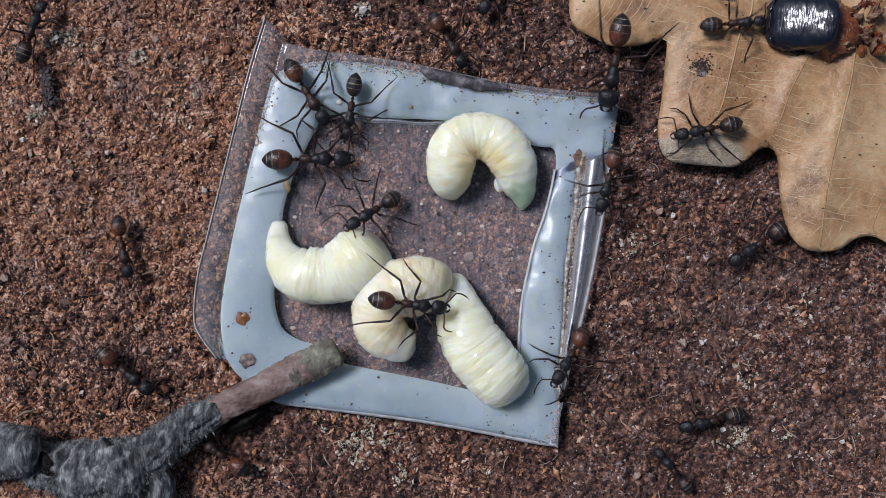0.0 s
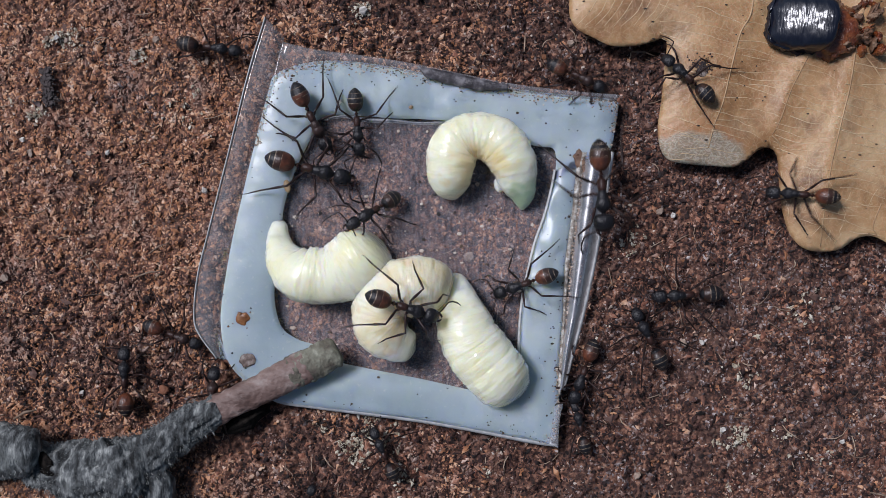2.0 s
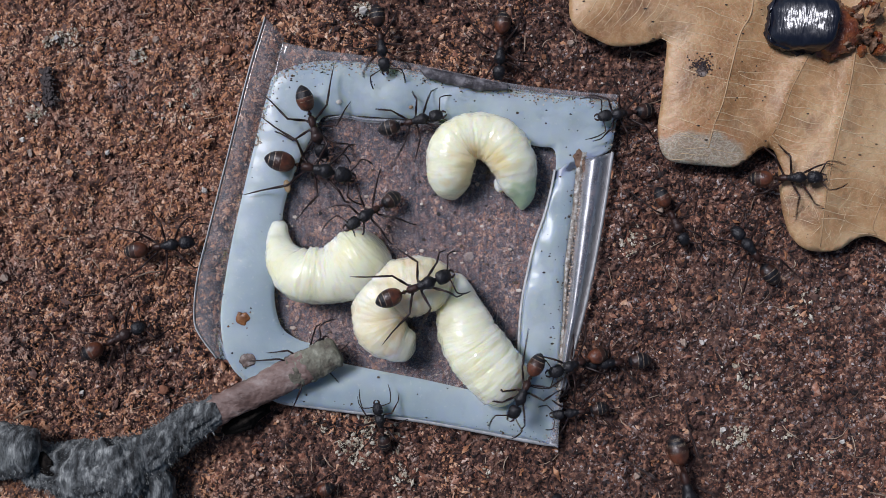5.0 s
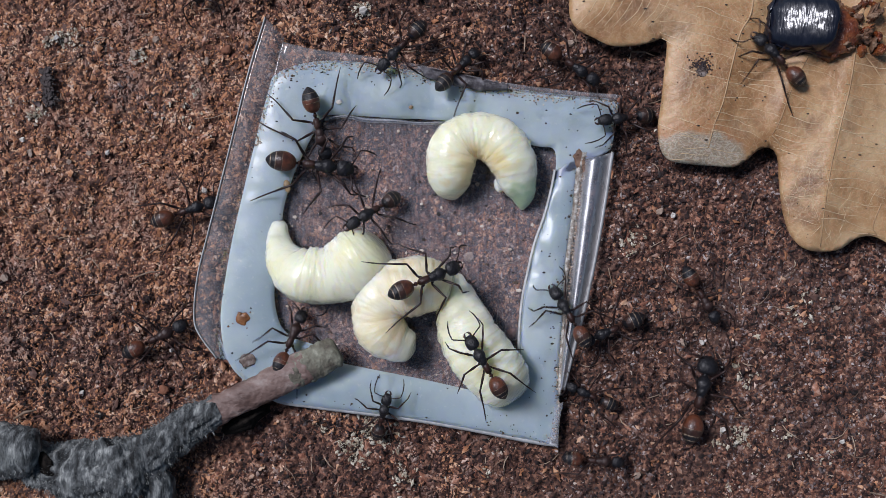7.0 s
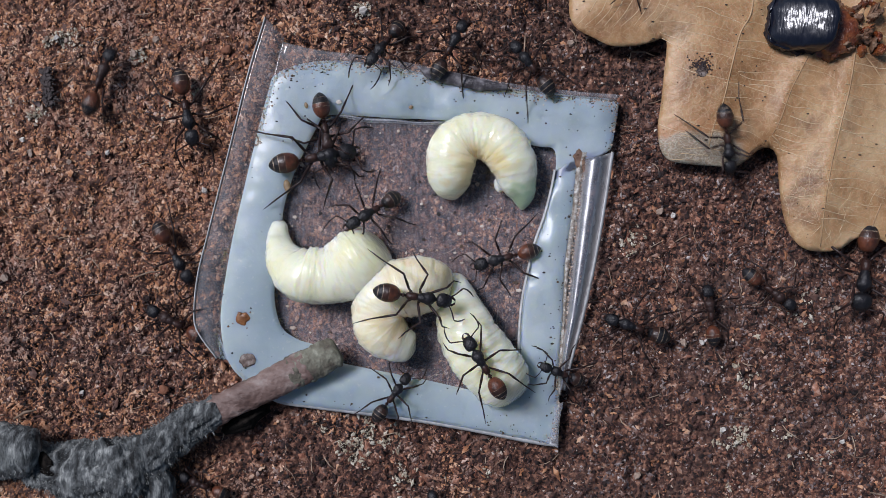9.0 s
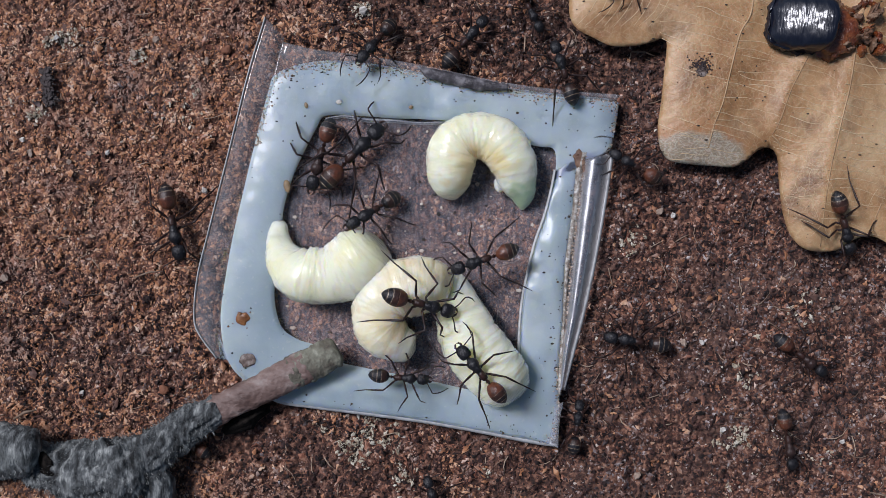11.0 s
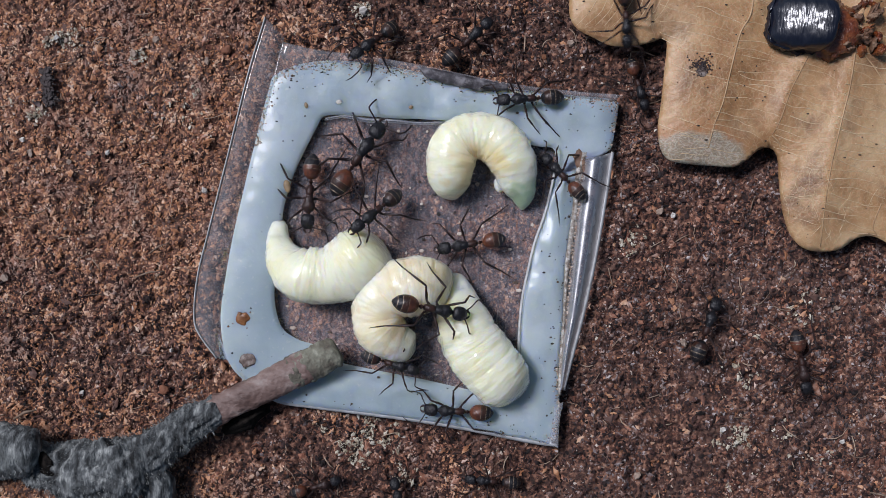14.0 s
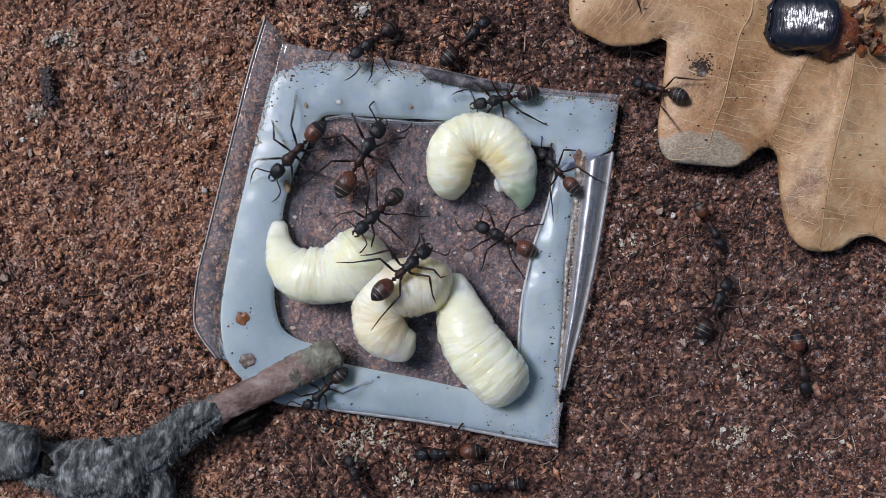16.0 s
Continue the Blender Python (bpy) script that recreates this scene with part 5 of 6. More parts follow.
def crawl(kind, *stretches, low=(), size=None, rise=((0, 0.0), (16, 0.0))):
    """One ant and its way. Rows: seconds, plan place of its gaster, plan place of its head. low: spans of seconds under the leaf. rise: extra height at some seconds."""
    rows = [r for s in stretches for r in s]
    if rows[0][0] > 0:
        rows.insert(0, (0.0, *rows[0][1:]))
    if rows[-1][0] < 16:
        rows.append((16.0, *rows[-1][1:]))
    span = float(np.median([math.hypot(r[3] - r[1], r[4] - r[2]) for r in rows]))
    scale = (size * 0.70 if size else span) / 0.668 * PX / ANT
    ANT_COUNT[0] += 1
    rng = random.Random(ANT_COUNT[0] * 17)
    pattern = ANT_KINDS[kind]
    if pattern.get("used"):
        ant = copy_thing(pattern, Matrix.Identity(4))
    else:
        ant, pattern["used"] = pattern, 1
    ts = [r[0] for r in rows]
    ang = np.unwrap([math.atan2(-(r[4] - r[2]), r[3] - r[1]) for r in rows])
    mx, my = [(r[1] + r[3]) / 2 for r in rows], [(r[2] + r[4]) / 2 for r in rows]
    X, Y, A = pchip(ts, mx, TIMES), pchip(ts, my, TIMES), pchip(ts, ang, TIMES)
    half = span / 2
    zs, pitch = [], []
    for t, x, y, a in zip(TIMES, X, Y, A):
        hid = any(p <= t <= q for p, q in low)
        dx, dy = math.cos(a), -math.sin(a)
        zf = support(x + dx * half * 0.8, y + dy * half * 0.8, hid)
        zm = support(x, y, hid)
        zb = support(x - dx * half * 0.6, y - dy * half * 0.6, hid)
        p = max(-0.5, min(0.5, math.atan2(zf - zb, 1.4 * half * PX)))
        over = max(support(x + dx * half * u, y + dy * half * u, hid) - math.tan(p) * half * u * PX for u in (-1.25, -0.9, -0.6, -0.3, 0.0, 0.3, 0.6, 0.9, 1.2))
        zs.append(max((zf + zm + zb) / 3, over - 0.0008) + float(np.interp(t, [r[0] for r in rise], [r[1] for r in rise])))
        pitch.append(p)
    scale *= 1 - (float(np.median(zs)) + 0.17 * ANT * scale) / HIGH
    soft = np.array([0.1, 0.2, 0.4, 0.2, 0.1])
    zs = np.convolve(np.pad(zs, 2, "edge"), soft, "valid")
    pitch = np.convolve(np.pad(pitch, 2, "edge"), soft, "valid")
    path = []
    for t, x, y, a, z, p in zip(TIMES, X, Y, A, zs, pitch):
        hz = z + 0.17 * ANT * scale
        place = P(x, y, hz)
        place.z = z
        m = Matrix.Translation(place) @ Matrix.Rotation(a, 4, "Z") @ Matrix.Rotation(-p, 4, "Y") @ Matrix.Translation((0.051 * ANT * scale, 0, 0))
        path.append((float(t), m))
    same = lambda a, b: (a[1].translation - b[1].translation).length < 2e-6 and abs((a[1].inverted() @ b[1]).to_quaternion().angle) < 0.002
    ant.rotation_mode = "QUATERNION"
    ant.scale = (scale, scale, scale)
    MOVES.append((ant, thin(path, same)))
    # gait: alternate tripods, driven by the way gone
    gone = np.concatenate([[0], np.cumsum(np.hypot(np.diff(X), np.diff(Y)) / (span * 1.4) + np.abs(np.diff(A)) * 0.25)])
    speed = np.gradient(gone, TIMES)
    phase = gone / 0.42 * 2 * math.pi
    amp = np.clip(speed * 2.2, 0, 1)
    for leg in ant.children:
        spot = leg.get("place", "")
        if not spot:
            continue
        rest = leg.location.copy()
        left = spot.endswith("_l")
        sgn = 1 if left else -1
        stand = rng.uniform(-13, 13)
        out = []
        if spot.startswith("feeler"):
            wag, off = rng.uniform(2.2, 4.5), rng.uniform(0, 6.28)
            stand = rng.uniform(-14, 14)
            for t in TIMES[::3]:
                out.append((float(t), pose(*rest, 0, 7 * math.sin(wag * t * 0.7 + off * 2), stand + 13 * math.sin(wag * t + off))))
        else:
            trip = {"front": 0, "middle": 1, "rear": 0}[spot.split("_")[0]] ^ (0 if left else 1)
            still = [stand + 2.0 * math.sin(0.4 * k + trip) for k in range(4)]
            for t, f, w in zip(TIMES, phase, amp):
                f = f + math.pi * trip
                swing = sgn * -20 * w * math.cos(f) + stand * (1 - 0.6 * w)
                lift = sgn * 9 * w * max(math.sin(f), 0)
                out.append((float(t), pose(*rest, lift, 0, swing)))
            out = thin(out, lambda a, b: abs((a[1].inverted() @ b[1]).to_quaternion().angle) < 0.01)
        MOVES.append((leg, out))
    return ant


MOVES = []
ANT_KINDS["red"] = build_ant("ant", "black ant with reddish-brown gaster and long thin legs", 1.0, "red", ANT_BLACK)
ANT_KINDS["tip"] = build_ant("ant", "blackish ant with rusty gaster and brown waist", 1.0, "tip", ANT_BROWN)
ANT_KINDS["dark"] = build_ant("ant", "slender black ant with dark banded gaster", 0.95, "dark", ANT_BLACK)
ANT_KINDS["major"] = build_ant("ant", "large big-headed black ant with brown banded gaster", 1.28, "red", ANT_BLACK)


# ---- the ants' ways: seconds, gaster x, y, head x, y on the plan ----
def ants():
    crawl("red", [(0, 668, 530, 775, 545), (0.5, 668, 528, 765, 552), (1, 667, 527, 758, 560), (1.5, 666, 526, 758, 560), (2, 662, 525, 758, 558), (2.5, 664, 528, 768, 524), (3, 669, 534, 774, 517), (3.5, 674, 541, 767, 501), (4, 673, 538, 771, 503)],
          [(6.3, 702, 517, 793, 477), (7, 702, 517, 795, 478), (7.5, 695, 517, 792, 496), (8, 685, 517, 787, 517), (8.5, 683, 518, 782, 526), (9, 681, 517, 780, 532)],
          [(11.5, 688, 523, 788, 557), (12, 688, 525, 783, 570), (12.5, 692, 527, 791, 568), (13, 698, 527, 801, 562), (13.5, 706, 536, 814, 553), (14, 705, 534, 811, 556), (14.5, 695, 531, 803, 527), (15, 694, 520, 797, 496), (15.5, 679, 523, 770, 468), (16, 670, 520, 745, 450)])
    crawl("dark", [(0, 690, 353, 610, 408), (13, 690, 353, 610, 407), (13.5, 690, 353, 616, 410), (14, 690, 352, 622, 412), (14.5, 690, 352, 628, 415), (15, 692, 352, 631, 413), (16, 692, 352, 631, 415)])
    crawl("red", [(0, 488, 284, 598, 280), (0.5, 490, 284, 605, 295), (1, 490, 284, 603, 308), (2, 490, 284, 602, 312), (2.5, 488, 285, 608, 295), (3, 489, 285, 602, 290), (3.5, 488, 284, 605, 297), (4, 490, 284, 602, 318)],
          [(6.3, 490, 286, 605, 295), (7, 491, 285, 608, 298), (7.5, 493, 284, 603, 315), (8, 493, 285, 607, 305), (8.5, 497, 288, 603, 280), (9, 504, 290, 605, 270), (9.2, 505, 290, 606, 269)],
          [(11.3, 603, 306, 660, 240), (12, 607, 312, 662, 238), (13, 608, 314, 662, 238), (14, 610, 315, 662, 240), (16, 617, 317, 663, 240)])
    crawl("tip", [(0, 522, 130, 568, 203), (0.5, 533, 152, 572, 222), (1, 530, 155, 573, 222), (1.5, 530, 167, 565, 240), (2, 533, 171, 568, 242), (2.5, 537, 172, 565, 242), (3.5, 537, 173, 560, 245), (4, 538, 175, 560, 250)],
          [(6.3, 546, 175, 572, 262), (7, 551, 177, 572, 262), (7.5, 552, 183, 571, 264), (8, 557, 187, 570, 266), (8.5, 567, 190, 575, 268), (9, 570, 197, 583, 272)],
          [(11.5, 580, 250, 545, 335), (12, 572, 272, 532, 352), (12.5, 553, 284, 520, 365), (13, 552, 288, 535, 372), (13.5, 550, 296, 538, 384), (14, 552, 300, 545, 388), (14.5, 546, 300, 558, 385), (15, 556, 282, 535, 365), (15.5, 550, 254, 505, 340), (16, 552, 238, 495, 300)], size=140)
    crawl("dark", [(0, 630, 142, 614, 235), (0.5, 630, 142, 620, 234), (1, 630, 142, 622, 232), (1.5, 627, 153, 625, 245), (2, 629, 168, 635, 265), (2.5, 636, 180, 652, 278), (3, 642, 187, 668, 285), (3.5, 644, 193, 673, 285), (4, 654, 205, 720, 265), (4.2, 660, 208, 732, 262)],
          [(5, 690, 225, 775, 205), (6.3, 763, 162, 846, 124), (6.5, 765, 161, 848, 122), (7, 780, 155, 833, 98), (7.5, 780, 153, 822, 90), (8, 775, 141, 779, 85), (8.5, 774, 136, 790, 80), (9, 779, 118, 815, 52)],
          [(11.5, 802, 98, 853, 40), (12, 795, 98, 837, 35), (12.5, 795, 103, 830, 30), (13, 796, 96, 845, 38), (13.5, 803, 94, 853, 45), (14, 803, 97, 858, 45), (14.5, 800, 97, 864, 48), (15, 805, 92, 862, 52), (15.5, 803, 95, 858, 48), (16, 800, 95, 852, 45)], size=125)
    crawl("major", [(0, 1097, 38, 1080, 172), (0.5, 1060, 92, 1063, 207), (1, 1050, 145, 1049, 255), (1.5, 1062, 185, 1072, 312), (2, 1060, 268, 1070, 395), (2.5, 1070, 372, 1052, 500), (3, 1070, 362, 1080, 490), (3.5, 1083, 403, 1125, 522), (4, 1127, 520, 1163, 642), (4.2, 1137, 548, 1172, 668)],
          [(5.1, 1210, 820, 1240, 945), (5.5, 1270, 950, 1370, 1010), (5.8, 1330, 1060, 1400, 960), (6.2, 1250, 1080, 1230, 965), (6.5, 1160, 1050, 1165, 930), (6.7, 1160, 990, 1172, 868), (6.9, 1223, 826, 1240, 715), (7, 1225, 762, 1252, 645), (7.2, 1244, 757, 1278, 642), (7.3, 1297, 715, 1345, 618), (7.5, 1370, 635, 1443, 545)],
          [(7.6, 1407, 590, 1441, 490), (7.8, 1469, 475, 1500, 370), (8.1, 1500, 400, 1545, 300), (8.5, 1530, 380, 1570, 470), (9, 1535, 435, 1525, 520)],
          [(9.6, 1540, 480, 1600, 560), (10.5, 1640, 620, 1740, 640)], low=[(7.6, 16)])
    crawl("red", [(0, 1088, 280, 1062, 368), (0.5, 1092, 352, 1060, 437), (1, 1065, 405, 1003, 468), (1.5, 1018, 443, 930, 487), (2, 975, 485, 888, 518), (2.5, 1000, 475, 920, 528), (3, 968, 473, 888, 520), (3.5, 960, 487, 897, 555), (4, 938, 525, 933, 612), (4.2, 940, 545, 935, 635)],
          [(4.9, 945, 640, 920, 720), (5.4, 945, 705, 860, 710), (6.2, 882, 686, 835, 608), (8, 882, 686, 835, 607), (8.5, 882, 690, 833, 606), (9, 882, 690, 830, 606)],
          [(11.5, 881, 702, 815, 625), (12, 879, 707, 813, 627), (12.5, 883, 716, 803, 655), (13, 880, 720, 797, 667), (13.5, 876, 724, 783, 684), (14, 857, 731, 758, 725), (14.5, 850, 738, 762, 765), (15, 877, 775, 800, 800), (15.5, 852, 800, 775, 818), (16, 812, 800, 768, 803)])
    crawl("dark", [(0, 1297, 220, 1205, 238), (0.5, 1280, 220, 1182, 203), (1, 1278, 233, 1200, 262), (1.5, 1278, 220, 1190, 187), (2, 1250, 170, 1187, 108), (2.5, 1245, 170, 1180, 150), (3, 1243, 155, 1163, 157), (3.5, 1203, 160, 1113, 160), (4, 1187, 170, 1097, 180), (4.2, 1176, 184, 1087, 195)],
          [(6.3, 1090, 205, 1005, 225), (6.5, 1078, 212, 995, 230), (7, 1140, 203, 1060, 216), (7.5, 1110, 240, 1040, 250), (8, 1055, 217, 968, 190), (8.5, 977, 160, 925, 122), (9, 950, 130, 930, 105), (9.2, 955, 135, 935, 100)],
          [(11.3, 1013, 170, 985, 85), (12, 1018, 172, 975, 110), (12.5, 1012, 172, 955, 125), (13, 1015, 178, 945, 130), (13.5, 1025, 180, 933, 165), (14, 978, 172, 888, 178), (14.5, 965, 168, 880, 187), (15, 963, 165, 877, 187), (15.5, 955, 168, 860, 185), (16, 935, 165, 848, 185)])
    crawl("dark", [(0, 1258, 45, 1345, 38), (0.3, 1330, 25, 1385, -40), (0.7, 1385, -40, 1420, -120), (16, 1400, -50, 1440, -140)])
    crawl("red", [(0, 1720, 320, 1630, 335), (1.4, 1660, 330, 1565, 345), (1.8, 1530, 350, 1430, 345), (2, 1475, 350, 1372, 340), (2.5, 1440, 382, 1358, 408), (2.75, 1412, 400, 1340, 408), (3, 1392, 402, 1322, 395), (3.5, 1385, 408, 1330, 380), (3.7, 1360, 375, 1335, 335), (4, 1345, 345, 1372, 392)],
          [(4.6, 1350, 300, 1400, 350), (5.2, 1385, 320, 1440, 300), (6.2, 1358, 300, 1405, 215), (6.5, 1365, 285, 1408, 203), (6.8, 1420, 180, 1385, 95), (7, 1415, 145, 1343, 65), (7.5, 1245, 62, 1175, 15), (8, 1150, -50, 1080, -110)])
    crawl("red", [(0, 905, -60, 858, 12), (0.5, 890, -65, 862, 15), (1, 850, -75, 845, 15), (1.5, 845, -78, 842, 12), (2, 850, -120, 845, -35), (3, 862, -120, 868, -30), (3.5, 862, -45, 868, 42), (4, 880, 8, 835, 78), (4.2, 872, 20, 832, 90)],
          [(6.3, 950, 75, 1000, 158), (6.5, 957, 80, 1003, 160), (7, 978, 92, 1048, 140), (7.5, 1005, 105, 1085, 130), (8, 1050, 115, 1135, 142), (8.5, 1155, 128, 1248, 162), (9, 1278, 200, 1295, 290), (9.2, 1290, 235, 1325, 315)],
          [(11.3, 1488, 360, 1525, 460), (11.5, 1492, 368, 1530, 475), (12, 1515, 395, 1525, 490), (12.5, 1515, 405, 1552, 500), (13, 1542, 428, 1595, 500), (13.6, 1610, 480, 1700, 520)])
    crawl("tip", [(0, 770, 35, 818, 112), (0.5, 780, 55, 848, 108), (1, 825, 88, 885, 120), (1.5, 892, 102, 960, 140), (2, 990, 120, 1058, 152), (2.5, 1113, 185, 1148, 245), (3, 1145, 240, 1190, 328), (3.5, 1175, 285, 1222, 348), (4, 1198, 322, 1212, 405)],
          [(6.3, 1140, 388, 1200, 435), (6.5, 1150, 396, 1217, 452), (7, 1220, 487, 1266, 565), (7.5, 1230, 475, 1305, 522), (8, 1252, 472, 1325, 515), (8.5, 1262, 462, 1345, 495), (9, 1325, 485, 1405, 545)],
          [(11.3, 1400, 620, 1462, 668), (11.5, 1415, 625, 1468, 675), (12, 1415, 605, 1465, 685), (12.5, 1410, 603, 1440, 690), (13, 1412, 608, 1437, 688), (14, 1412, 606, 1426, 686), (16, 1412, 606, 1424, 684)])
    crawl("dark", [(0, 1375, 410, 1305, 458), (0.5, 1328, 450, 1275, 515), (1, 1290, 503, 1252, 565), (1.5, 1280, 515, 1185, 527), (2, 1262, 520, 1165, 525), (2.5, 1312, 517, 1222, 480), (3, 1302, 482, 1235, 415), (3.5, 1285, 472, 1243, 388), (4, 1310, 485, 1248, 415)],
          [(6.2, 1405, 490, 1362, 400), (6.5, 1390, 485, 1362, 385), (6.9, 1395, 330, 1440, 250), (7.6, 1480, 180, 1540, 120)], low=[(6.2, 16)])
    crawl("red", [(0, 1030, 600, 978, 678), (0.5, 1048, 605, 1010, 680), (1, 1040, 605, 1012, 680), (2, 1045, 625, 1018, 700), (2.5, 1045, 630, 1015, 690), (3, 1040, 632, 1003, 672), (3.5, 1040, 640, 998, 672), (4, 1040, 645, 1000, 680)],
          [(6.3, 1035, 632, 950, 602), (6.5, 1028, 627, 940, 605), (7, 1035, 605, 985, 520), (7.5, 985, 530, 925, 460), (8, 970, 493, 875, 463), (8.5, 950, 463, 852, 468), (9, 945, 443, 842, 470)],
          [(11.3, 890, 446, 808, 475), (11.5, 885, 443, 807, 472), (12, 888, 437, 818, 438), (12.5, 885, 430, 797, 437), (13, 882, 425, 787, 437), (14, 875, 425, 785, 440), (15, 873, 415, 787, 436), (15.5, 932, 423, 838, 408), (16, 935, 443, 852, 402)])
    crawl("dark", [(0, 1300, 735, 1215, 755), (0.5, 1268, 692, 1215, 750), (1, 1225, 705, 1188, 640), (1.5, 1180, 660, 1125, 605), (2, 1165, 632, 1130, 562), (2.5, 1200, 635, 1128, 582), (3, 1190, 638, 1110, 650), (3.5, 1165, 660, 1085, 672), (4, 1125, 700, 1040, 690)],
          [(6.3, 1145, 545, 1050, 580), (6.5, 1138, 552, 1045, 585), (7, 1122, 567, 1040, 603), (7.5, 1130, 572, 1045, 612), (8, 1150, 578, 1050, 585), (8.5, 1165, 577, 1060, 597), (9, 1175, 597, 1075, 563)],
          [(11.3, 1175, 612, 1075, 598), (12, 1160, 590, 1085, 545), (12.5, 1158, 562, 1080, 505), (13, 1190, 605, 1125, 545), (13.5, 1193, 635, 1215, 540), (14, 1235, 625, 1268, 535), (14.5, 1262, 570, 1305, 480), (15, 1250, 575, 1285, 483), (15.5, 1248, 580, 1303, 520), (16, 1245, 580, 1285, 505)])
    crawl("dark", [(0, 1215, 862, 1165, 800), (0.5, 1150, 833, 1060, 815), (1, 1085, 815, 1028, 765), (1.5, 1065, 795, 1018, 730), (2, 1035, 790, 1018, 718), (2.5, 1042, 800, 1020, 738), (3, 1035, 805, 1020, 745), (3.5, 1035, 790, 985, 770), (4, 1035, 745, 982, 773)],
          [(6.3, 1082, 718, 1015, 690), (7, 1072, 712, 1018, 688), (7.5, 1070, 712, 1008, 676), (8, 1042, 690, 975, 665), (8.5, 1022, 680, 957, 645), (9, 1018, 672, 956, 645)],
          [(11.3, 1015, 810, 1030, 735), (12, 1010, 812, 955, 830), (12.5, 985, 808, 915, 806), (13, 990, 820, 925, 838), (13.5, 958, 835, 868, 862), (14, 912, 855, 825, 848), (14.5, 908, 855, 830, 856), (15, 902, 855, 825, 860), (16, 915, 856, 838, 864)])
    crawl("tip", [(0, 210, 402, 225, 478), (0.5, 215, 498, 240, 562), (1, 240, 572, 310, 628), (1.5, 260, 580, 345, 625), (2, 272, 580, 345, 608), (2.5, 262, 578, 315, 637), (3, 275, 640, 265, 722), (3.5, 268, 740, 255, 820)],
          [(4.5, 240, 860, 220, 950), (6, 180, 980, 100, 1000)])
    crawl("red", [(0, 185, 628, 262, 690), (0.5, 163, 645, 215, 732), (0.8, 180, 720, 240, 760), (1, 195, 765, 238, 715), (1.5, 225, 738, 250, 655), (2, 222, 718, 220, 625), (2.5, 185, 690, 192, 590), (3, 170, 602, 215, 520), (3.5, 188, 510, 262, 420), (4, 222, 462, 325, 450)],
          [(6.3, 255, 420, 340, 402), (6.5, 262, 415, 350, 400), (7, 290, 387, 370, 360), (7.5, 275, 370, 365, 360), (8, 272, 348, 350, 372), (8.5, 312, 365, 345, 445), (9, 287, 415, 330, 487)],
          [(9.6, 240, 470, 210, 560), (10.4, 80, 560, -10, 600), (11.0, -60, 600, -150, 620)])
    crawl("tip", [(0, -120, 800, -100, 720), (2.9, -80, 800, -50, 720), (3.5, -15, 752, 38, 690), (4, 48, 652, 122, 588), (4.2, 75, 640, 155, 590)],
          [(6.3, 237, 610, 325, 570), (7, 235, 620, 320, 577), (7.2, 240, 625, 290, 550), (7.5, 175, 635, 200, 540), (8, 155, 475, 165, 380), (8.5, 150, 360, 140, 270), (9, 160, 185, 195, 97), (9.4, 210, 20, 240, -70), (9.8, 240, -100, 260, -190)])
    crawl("dark", [(0, 45, 85, 70, 20), (0.5, 42, 76, 112, 50), (1, 48, 76, 125, 50), (1.5, 132, 60, 218, 63), (2, 330, 78, 418, 91), (2.5, 385, 45, 412, -25), (3, 470, -60, 540, -30), (3.5, 555, -50, 562, 15), (4, 585, -10, 575, 65), (4.2, 590, 5, 600, 75)],
          [(5.2, 680, 40, 690, 110), (6.3, 728, 65, 688, 105), (7.5, 725, 64, 690, 105), (8, 720, 60, 690, 110), (8.5, 697, 60, 657, 110), (9, 692, 60, 657, 112)],
          [(11.3, 682, 48, 635, 115), (12, 683, 52, 633, 115), (12.5, 685, 52, 625, 112), (13, 686, 50, 620, 110), (16, 686, 48, 620, 110)], size=125)
    crawl("dark", [(0, 715, 960, 710, 890), (0.5, 710, 890, 710, 830), (1, 722, 875, 745, 812), (1.5, 705, 862, 700, 790), (2, 692, 832, 665, 772), (2.5, 695, 818, 660, 765), (3, 695, 805, 672, 760), (3.5, 690, 800, 668, 745), (4, 680, 778, 665, 728)],
          [(6.3, 673, 772, 677, 708), (7, 670, 762, 688, 695), (7.5, 670, 766, 690, 690), (8, 675, 756, 703, 680), (8.5, 672, 746, 707, 672), (9, 670, 735, 720, 668)],
          [(11.3, 677, 660, 742, 668), (12, 673, 653, 738, 656), (12.5, 668, 640, 727, 656), (13, 665, 640, 730, 656), (13.5, 668, 638, 728, 653), (14, 657, 633, 730, 655), (14.5, 650, 630, 722, 658), (15, 615, 620, 665, 688), (15.5, 620, 640, 592, 712), (16, 602, 664, 545, 717)], size=110, rise=((0, 0.0), (9.5, 0.0), (11.2, 0.0030), (14.6, 0.0030), (15.2, 0.0)))
    crawl("tip", [(0, 410, 818, 365, 785), (0.5, 350, 800, 330, 740), (1.2, 365, 780, 370, 710), (2, 372, 740, 378, 672), (2.5, 372, 725, 384, 655), (3, 372, 720, 380, 655), (3.5, 380, 672, 437, 640), (3.8, 450, 675, 505, 648), (4, 492, 676, 548, 648), (4.2, 498, 674, 554, 646)],
          [(6.3, 545, 655, 540, 590), (6.6, 525, 655, 535, 585), (7, 500, 640, 525, 577), (7.5, 505, 610, 478, 570), (8, 462, 622, 397, 545), (8.5, 412, 593, 325, 550), (9, 345, 590, 275, 553), (9.2, 320, 590, 240, 555)],
          [(10.4, 60, 600, -30, 590), (11.2, -80, 600, -170, 590)], size=128)
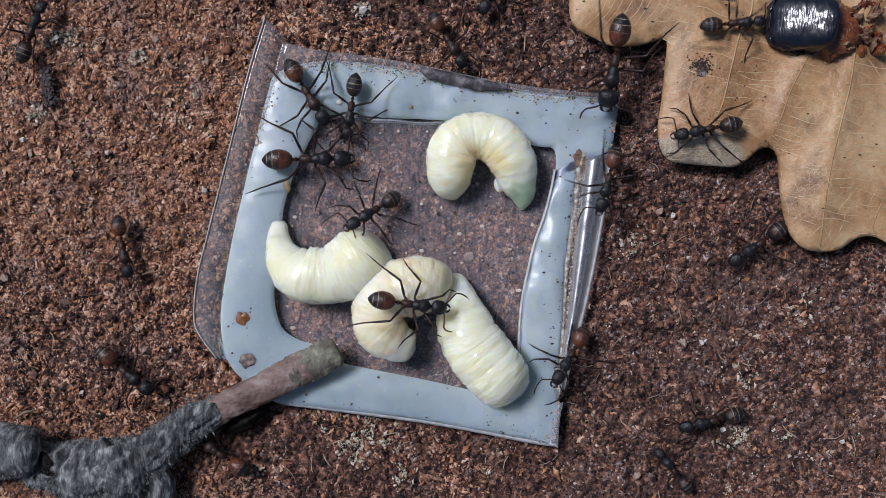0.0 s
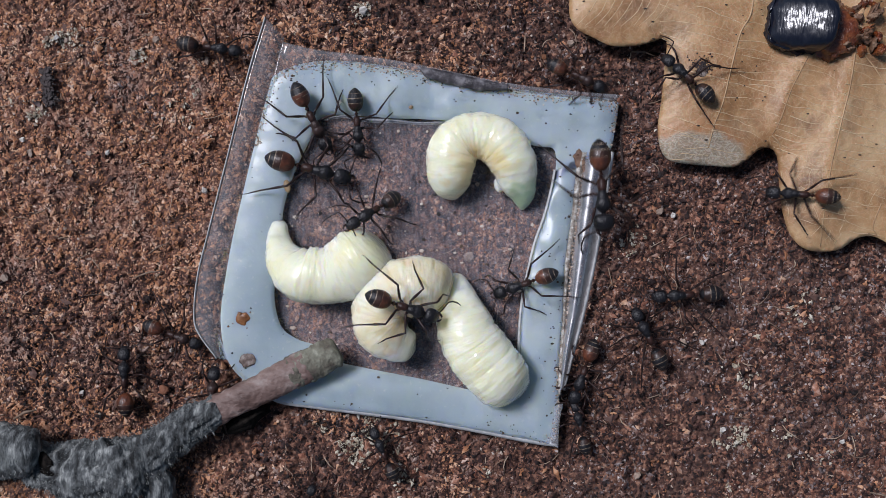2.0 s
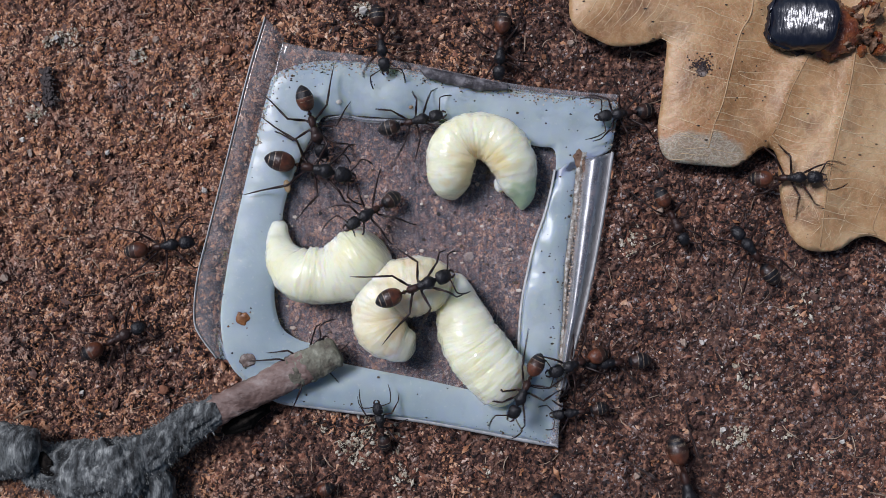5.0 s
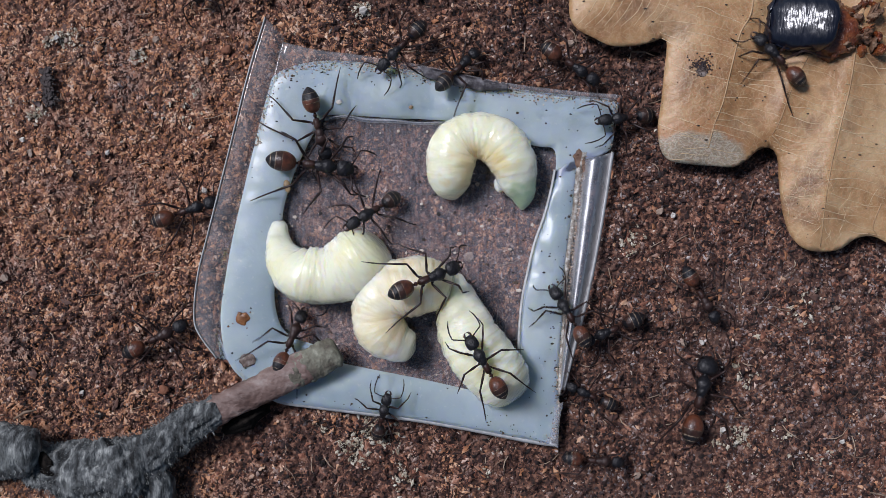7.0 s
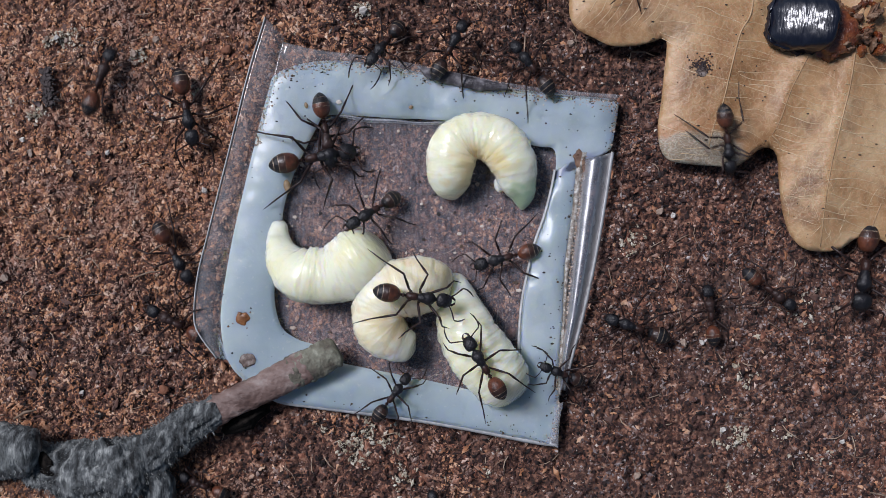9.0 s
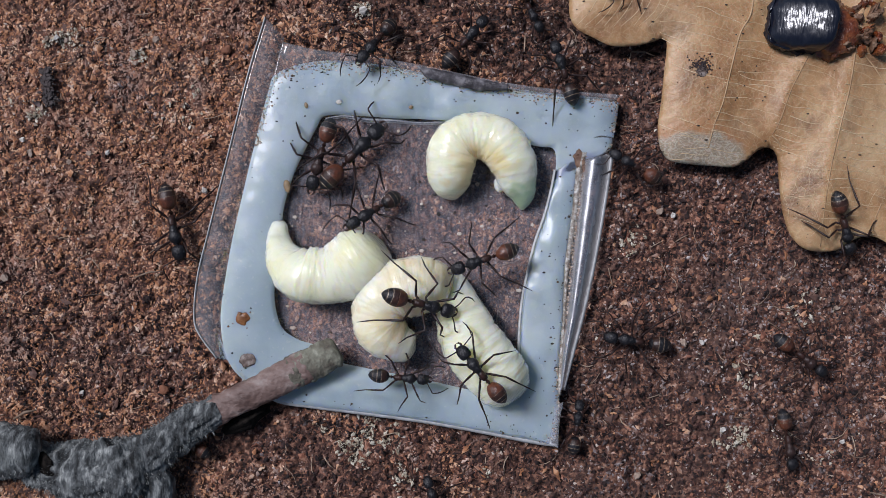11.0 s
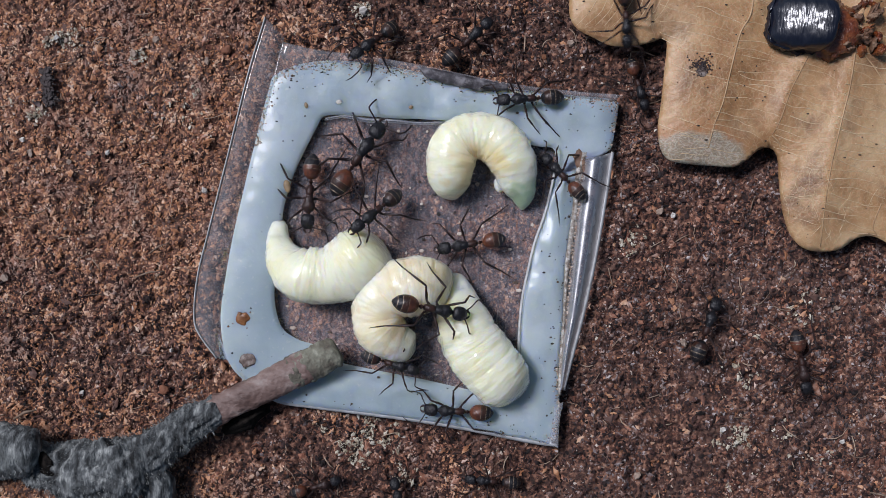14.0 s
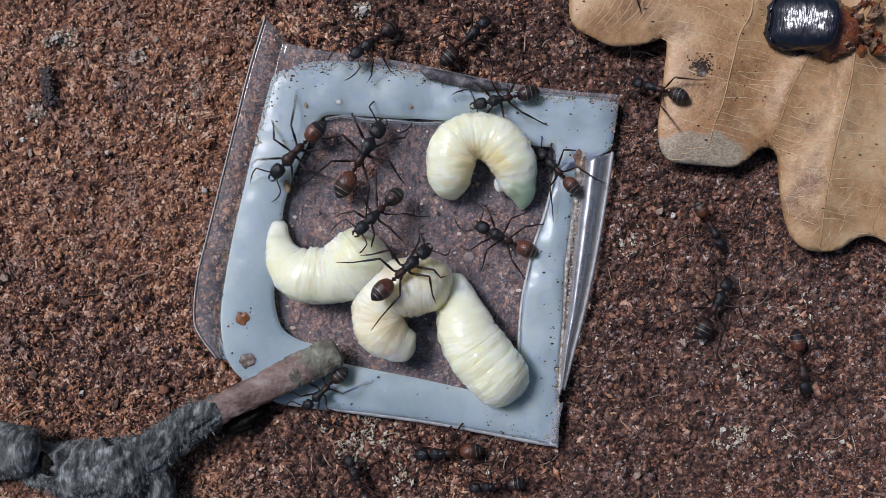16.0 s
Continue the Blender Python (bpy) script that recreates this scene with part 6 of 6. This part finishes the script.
    crawl("tip", [(0, 560, 960, 560, 900), (1.8, 520, 950, 540, 890), (2.5, 530, 848, 597, 788), (3, 540, 850, 592, 782), (3.5, 545, 835, 605, 775), (4, 555, 820, 602, 762), (4.2, 560, 815, 605, 765)],
          [(5.2, 560, 880, 500, 920), (6.2, 500, 980, 420, 1000), (11, 360, 800, 300, 760)],
          [(11.5, 372, 775, 400, 825), (12, 470, 822, 578, 838), (12.5, 565, 835, 645, 800), (13, 555, 850, 632, 806), (13.5, 540, 862, 592, 818), (14, 530, 870, 592, 852), (14.5, 515, 890, 550, 860), (15, 500, 900, 535, 862), (15.6, 470, 960, 440, 1020)])
    crawl("dark", [(0, 800, 1000, 780, 920), (11, 780, 920, 760, 860), (11.5, 770, 875, 752, 822), (12, 745, 850, 745, 786), (12.5, 800, 920, 790, 855), (13, 800, 930, 788, 868), (13.5, 790, 925, 780, 868), (14, 715, 925, 700, 862), (14.5, 700, 855, 697, 785), (15, 715, 842, 718, 778), (15.5, 680, 885, 652, 828), (16, 645, 878, 622, 825)], size=110)
    crawl("red", [(0, 345, -150, 350, -60), (7, 340, -100, 350, -20), (7.5, 350, 10, 380, 108), (8, 330, 100, 370, 193), (8.5, 325, 130, 335, 235), (9, 320, 147, 340, 242), (9.2, 318, 150, 338, 245)],
          [(11.3, 293, 362, 318, 470), (11.5, 293, 365, 320, 475), (12, 265, 445, 312, 525), (12.5, 258, 440, 310, 525), (13, 228, 447, 240, 565), (13.5, 165, 640, 168, 765), (14, 150, 840, 140, 950), (14.6, 140, 960, 120, 1060)])
    crawl("tip", [(0, 980, 1010, 990, 930), (6.2, 950, 930, 990, 860), (6.6, 965, 850, 1040, 840), (7, 1012, 812, 1095, 818), (7.5, 1165, 770, 1205, 692), (8, 1240, 640, 1245, 560), (8.5, 1243, 650, 1250, 575), (9, 1262, 590, 1253, 520)],
          [(9.6, 1300, 560, 1370, 600), (11.3, 1395, 800, 1400, 880), (12, 1400, 960, 1390, 1040)])
    crawl("red", [(0, 940, -120, 950, -40), (10.6, 920, -60, 940, 10), (11.3, 925, 20, 965, 75), (12, 938, 38, 975, 85), (12.5, 938, 25, 985, 75), (13, 985, 70, 1045, 115), (13.5, 1070, 115, 1150, 118), (14, 1120, 120, 1140, 185), (14.5, 1128, 158, 1150, 225), (15, 1145, 213, 1155, 285), (15.5, 1180, 300, 1218, 358), (16, 1238, 366, 1278, 437)])
    crawl("red", [(0, 1290, 150, 1230, 160), (10.2, 1290, 150, 1230, 160), (11.3, 1100, 345, 1040, 300), (11.5, 1087, 345, 1022, 300), (12, 1080, 325, 1012, 318), (12.5, 1068, 345, 985, 335), (13, 1045, 343, 965, 318), (13.5, 1036, 346, 970, 316), (14, 1030, 350, 965, 277), (14.5, 1025, 340, 964, 272), (16, 1018, 338, 960, 272)], low=[(0, 16)])
    crawl("dark", [(0, 1130, -150, 1110, -70), (12.1, 1130, -60, 1080, -10), (12.5, 1090, -15, 1032, 42), (13, 1080, 2, 1055, 70), (13.5, 1080, 8, 1007, 48), (14, 1105, -5, 1110, 68), (14.5, 1217, 20, 1280, 88), (15, 1317, 138, 1288, 212), (15.5, 1235, 183, 1160, 165), (16, 1217, 180, 1130, 142)])


def motions():
    for thing, rows in MOVES:
        walk(thing, rows)


ants()
motions()
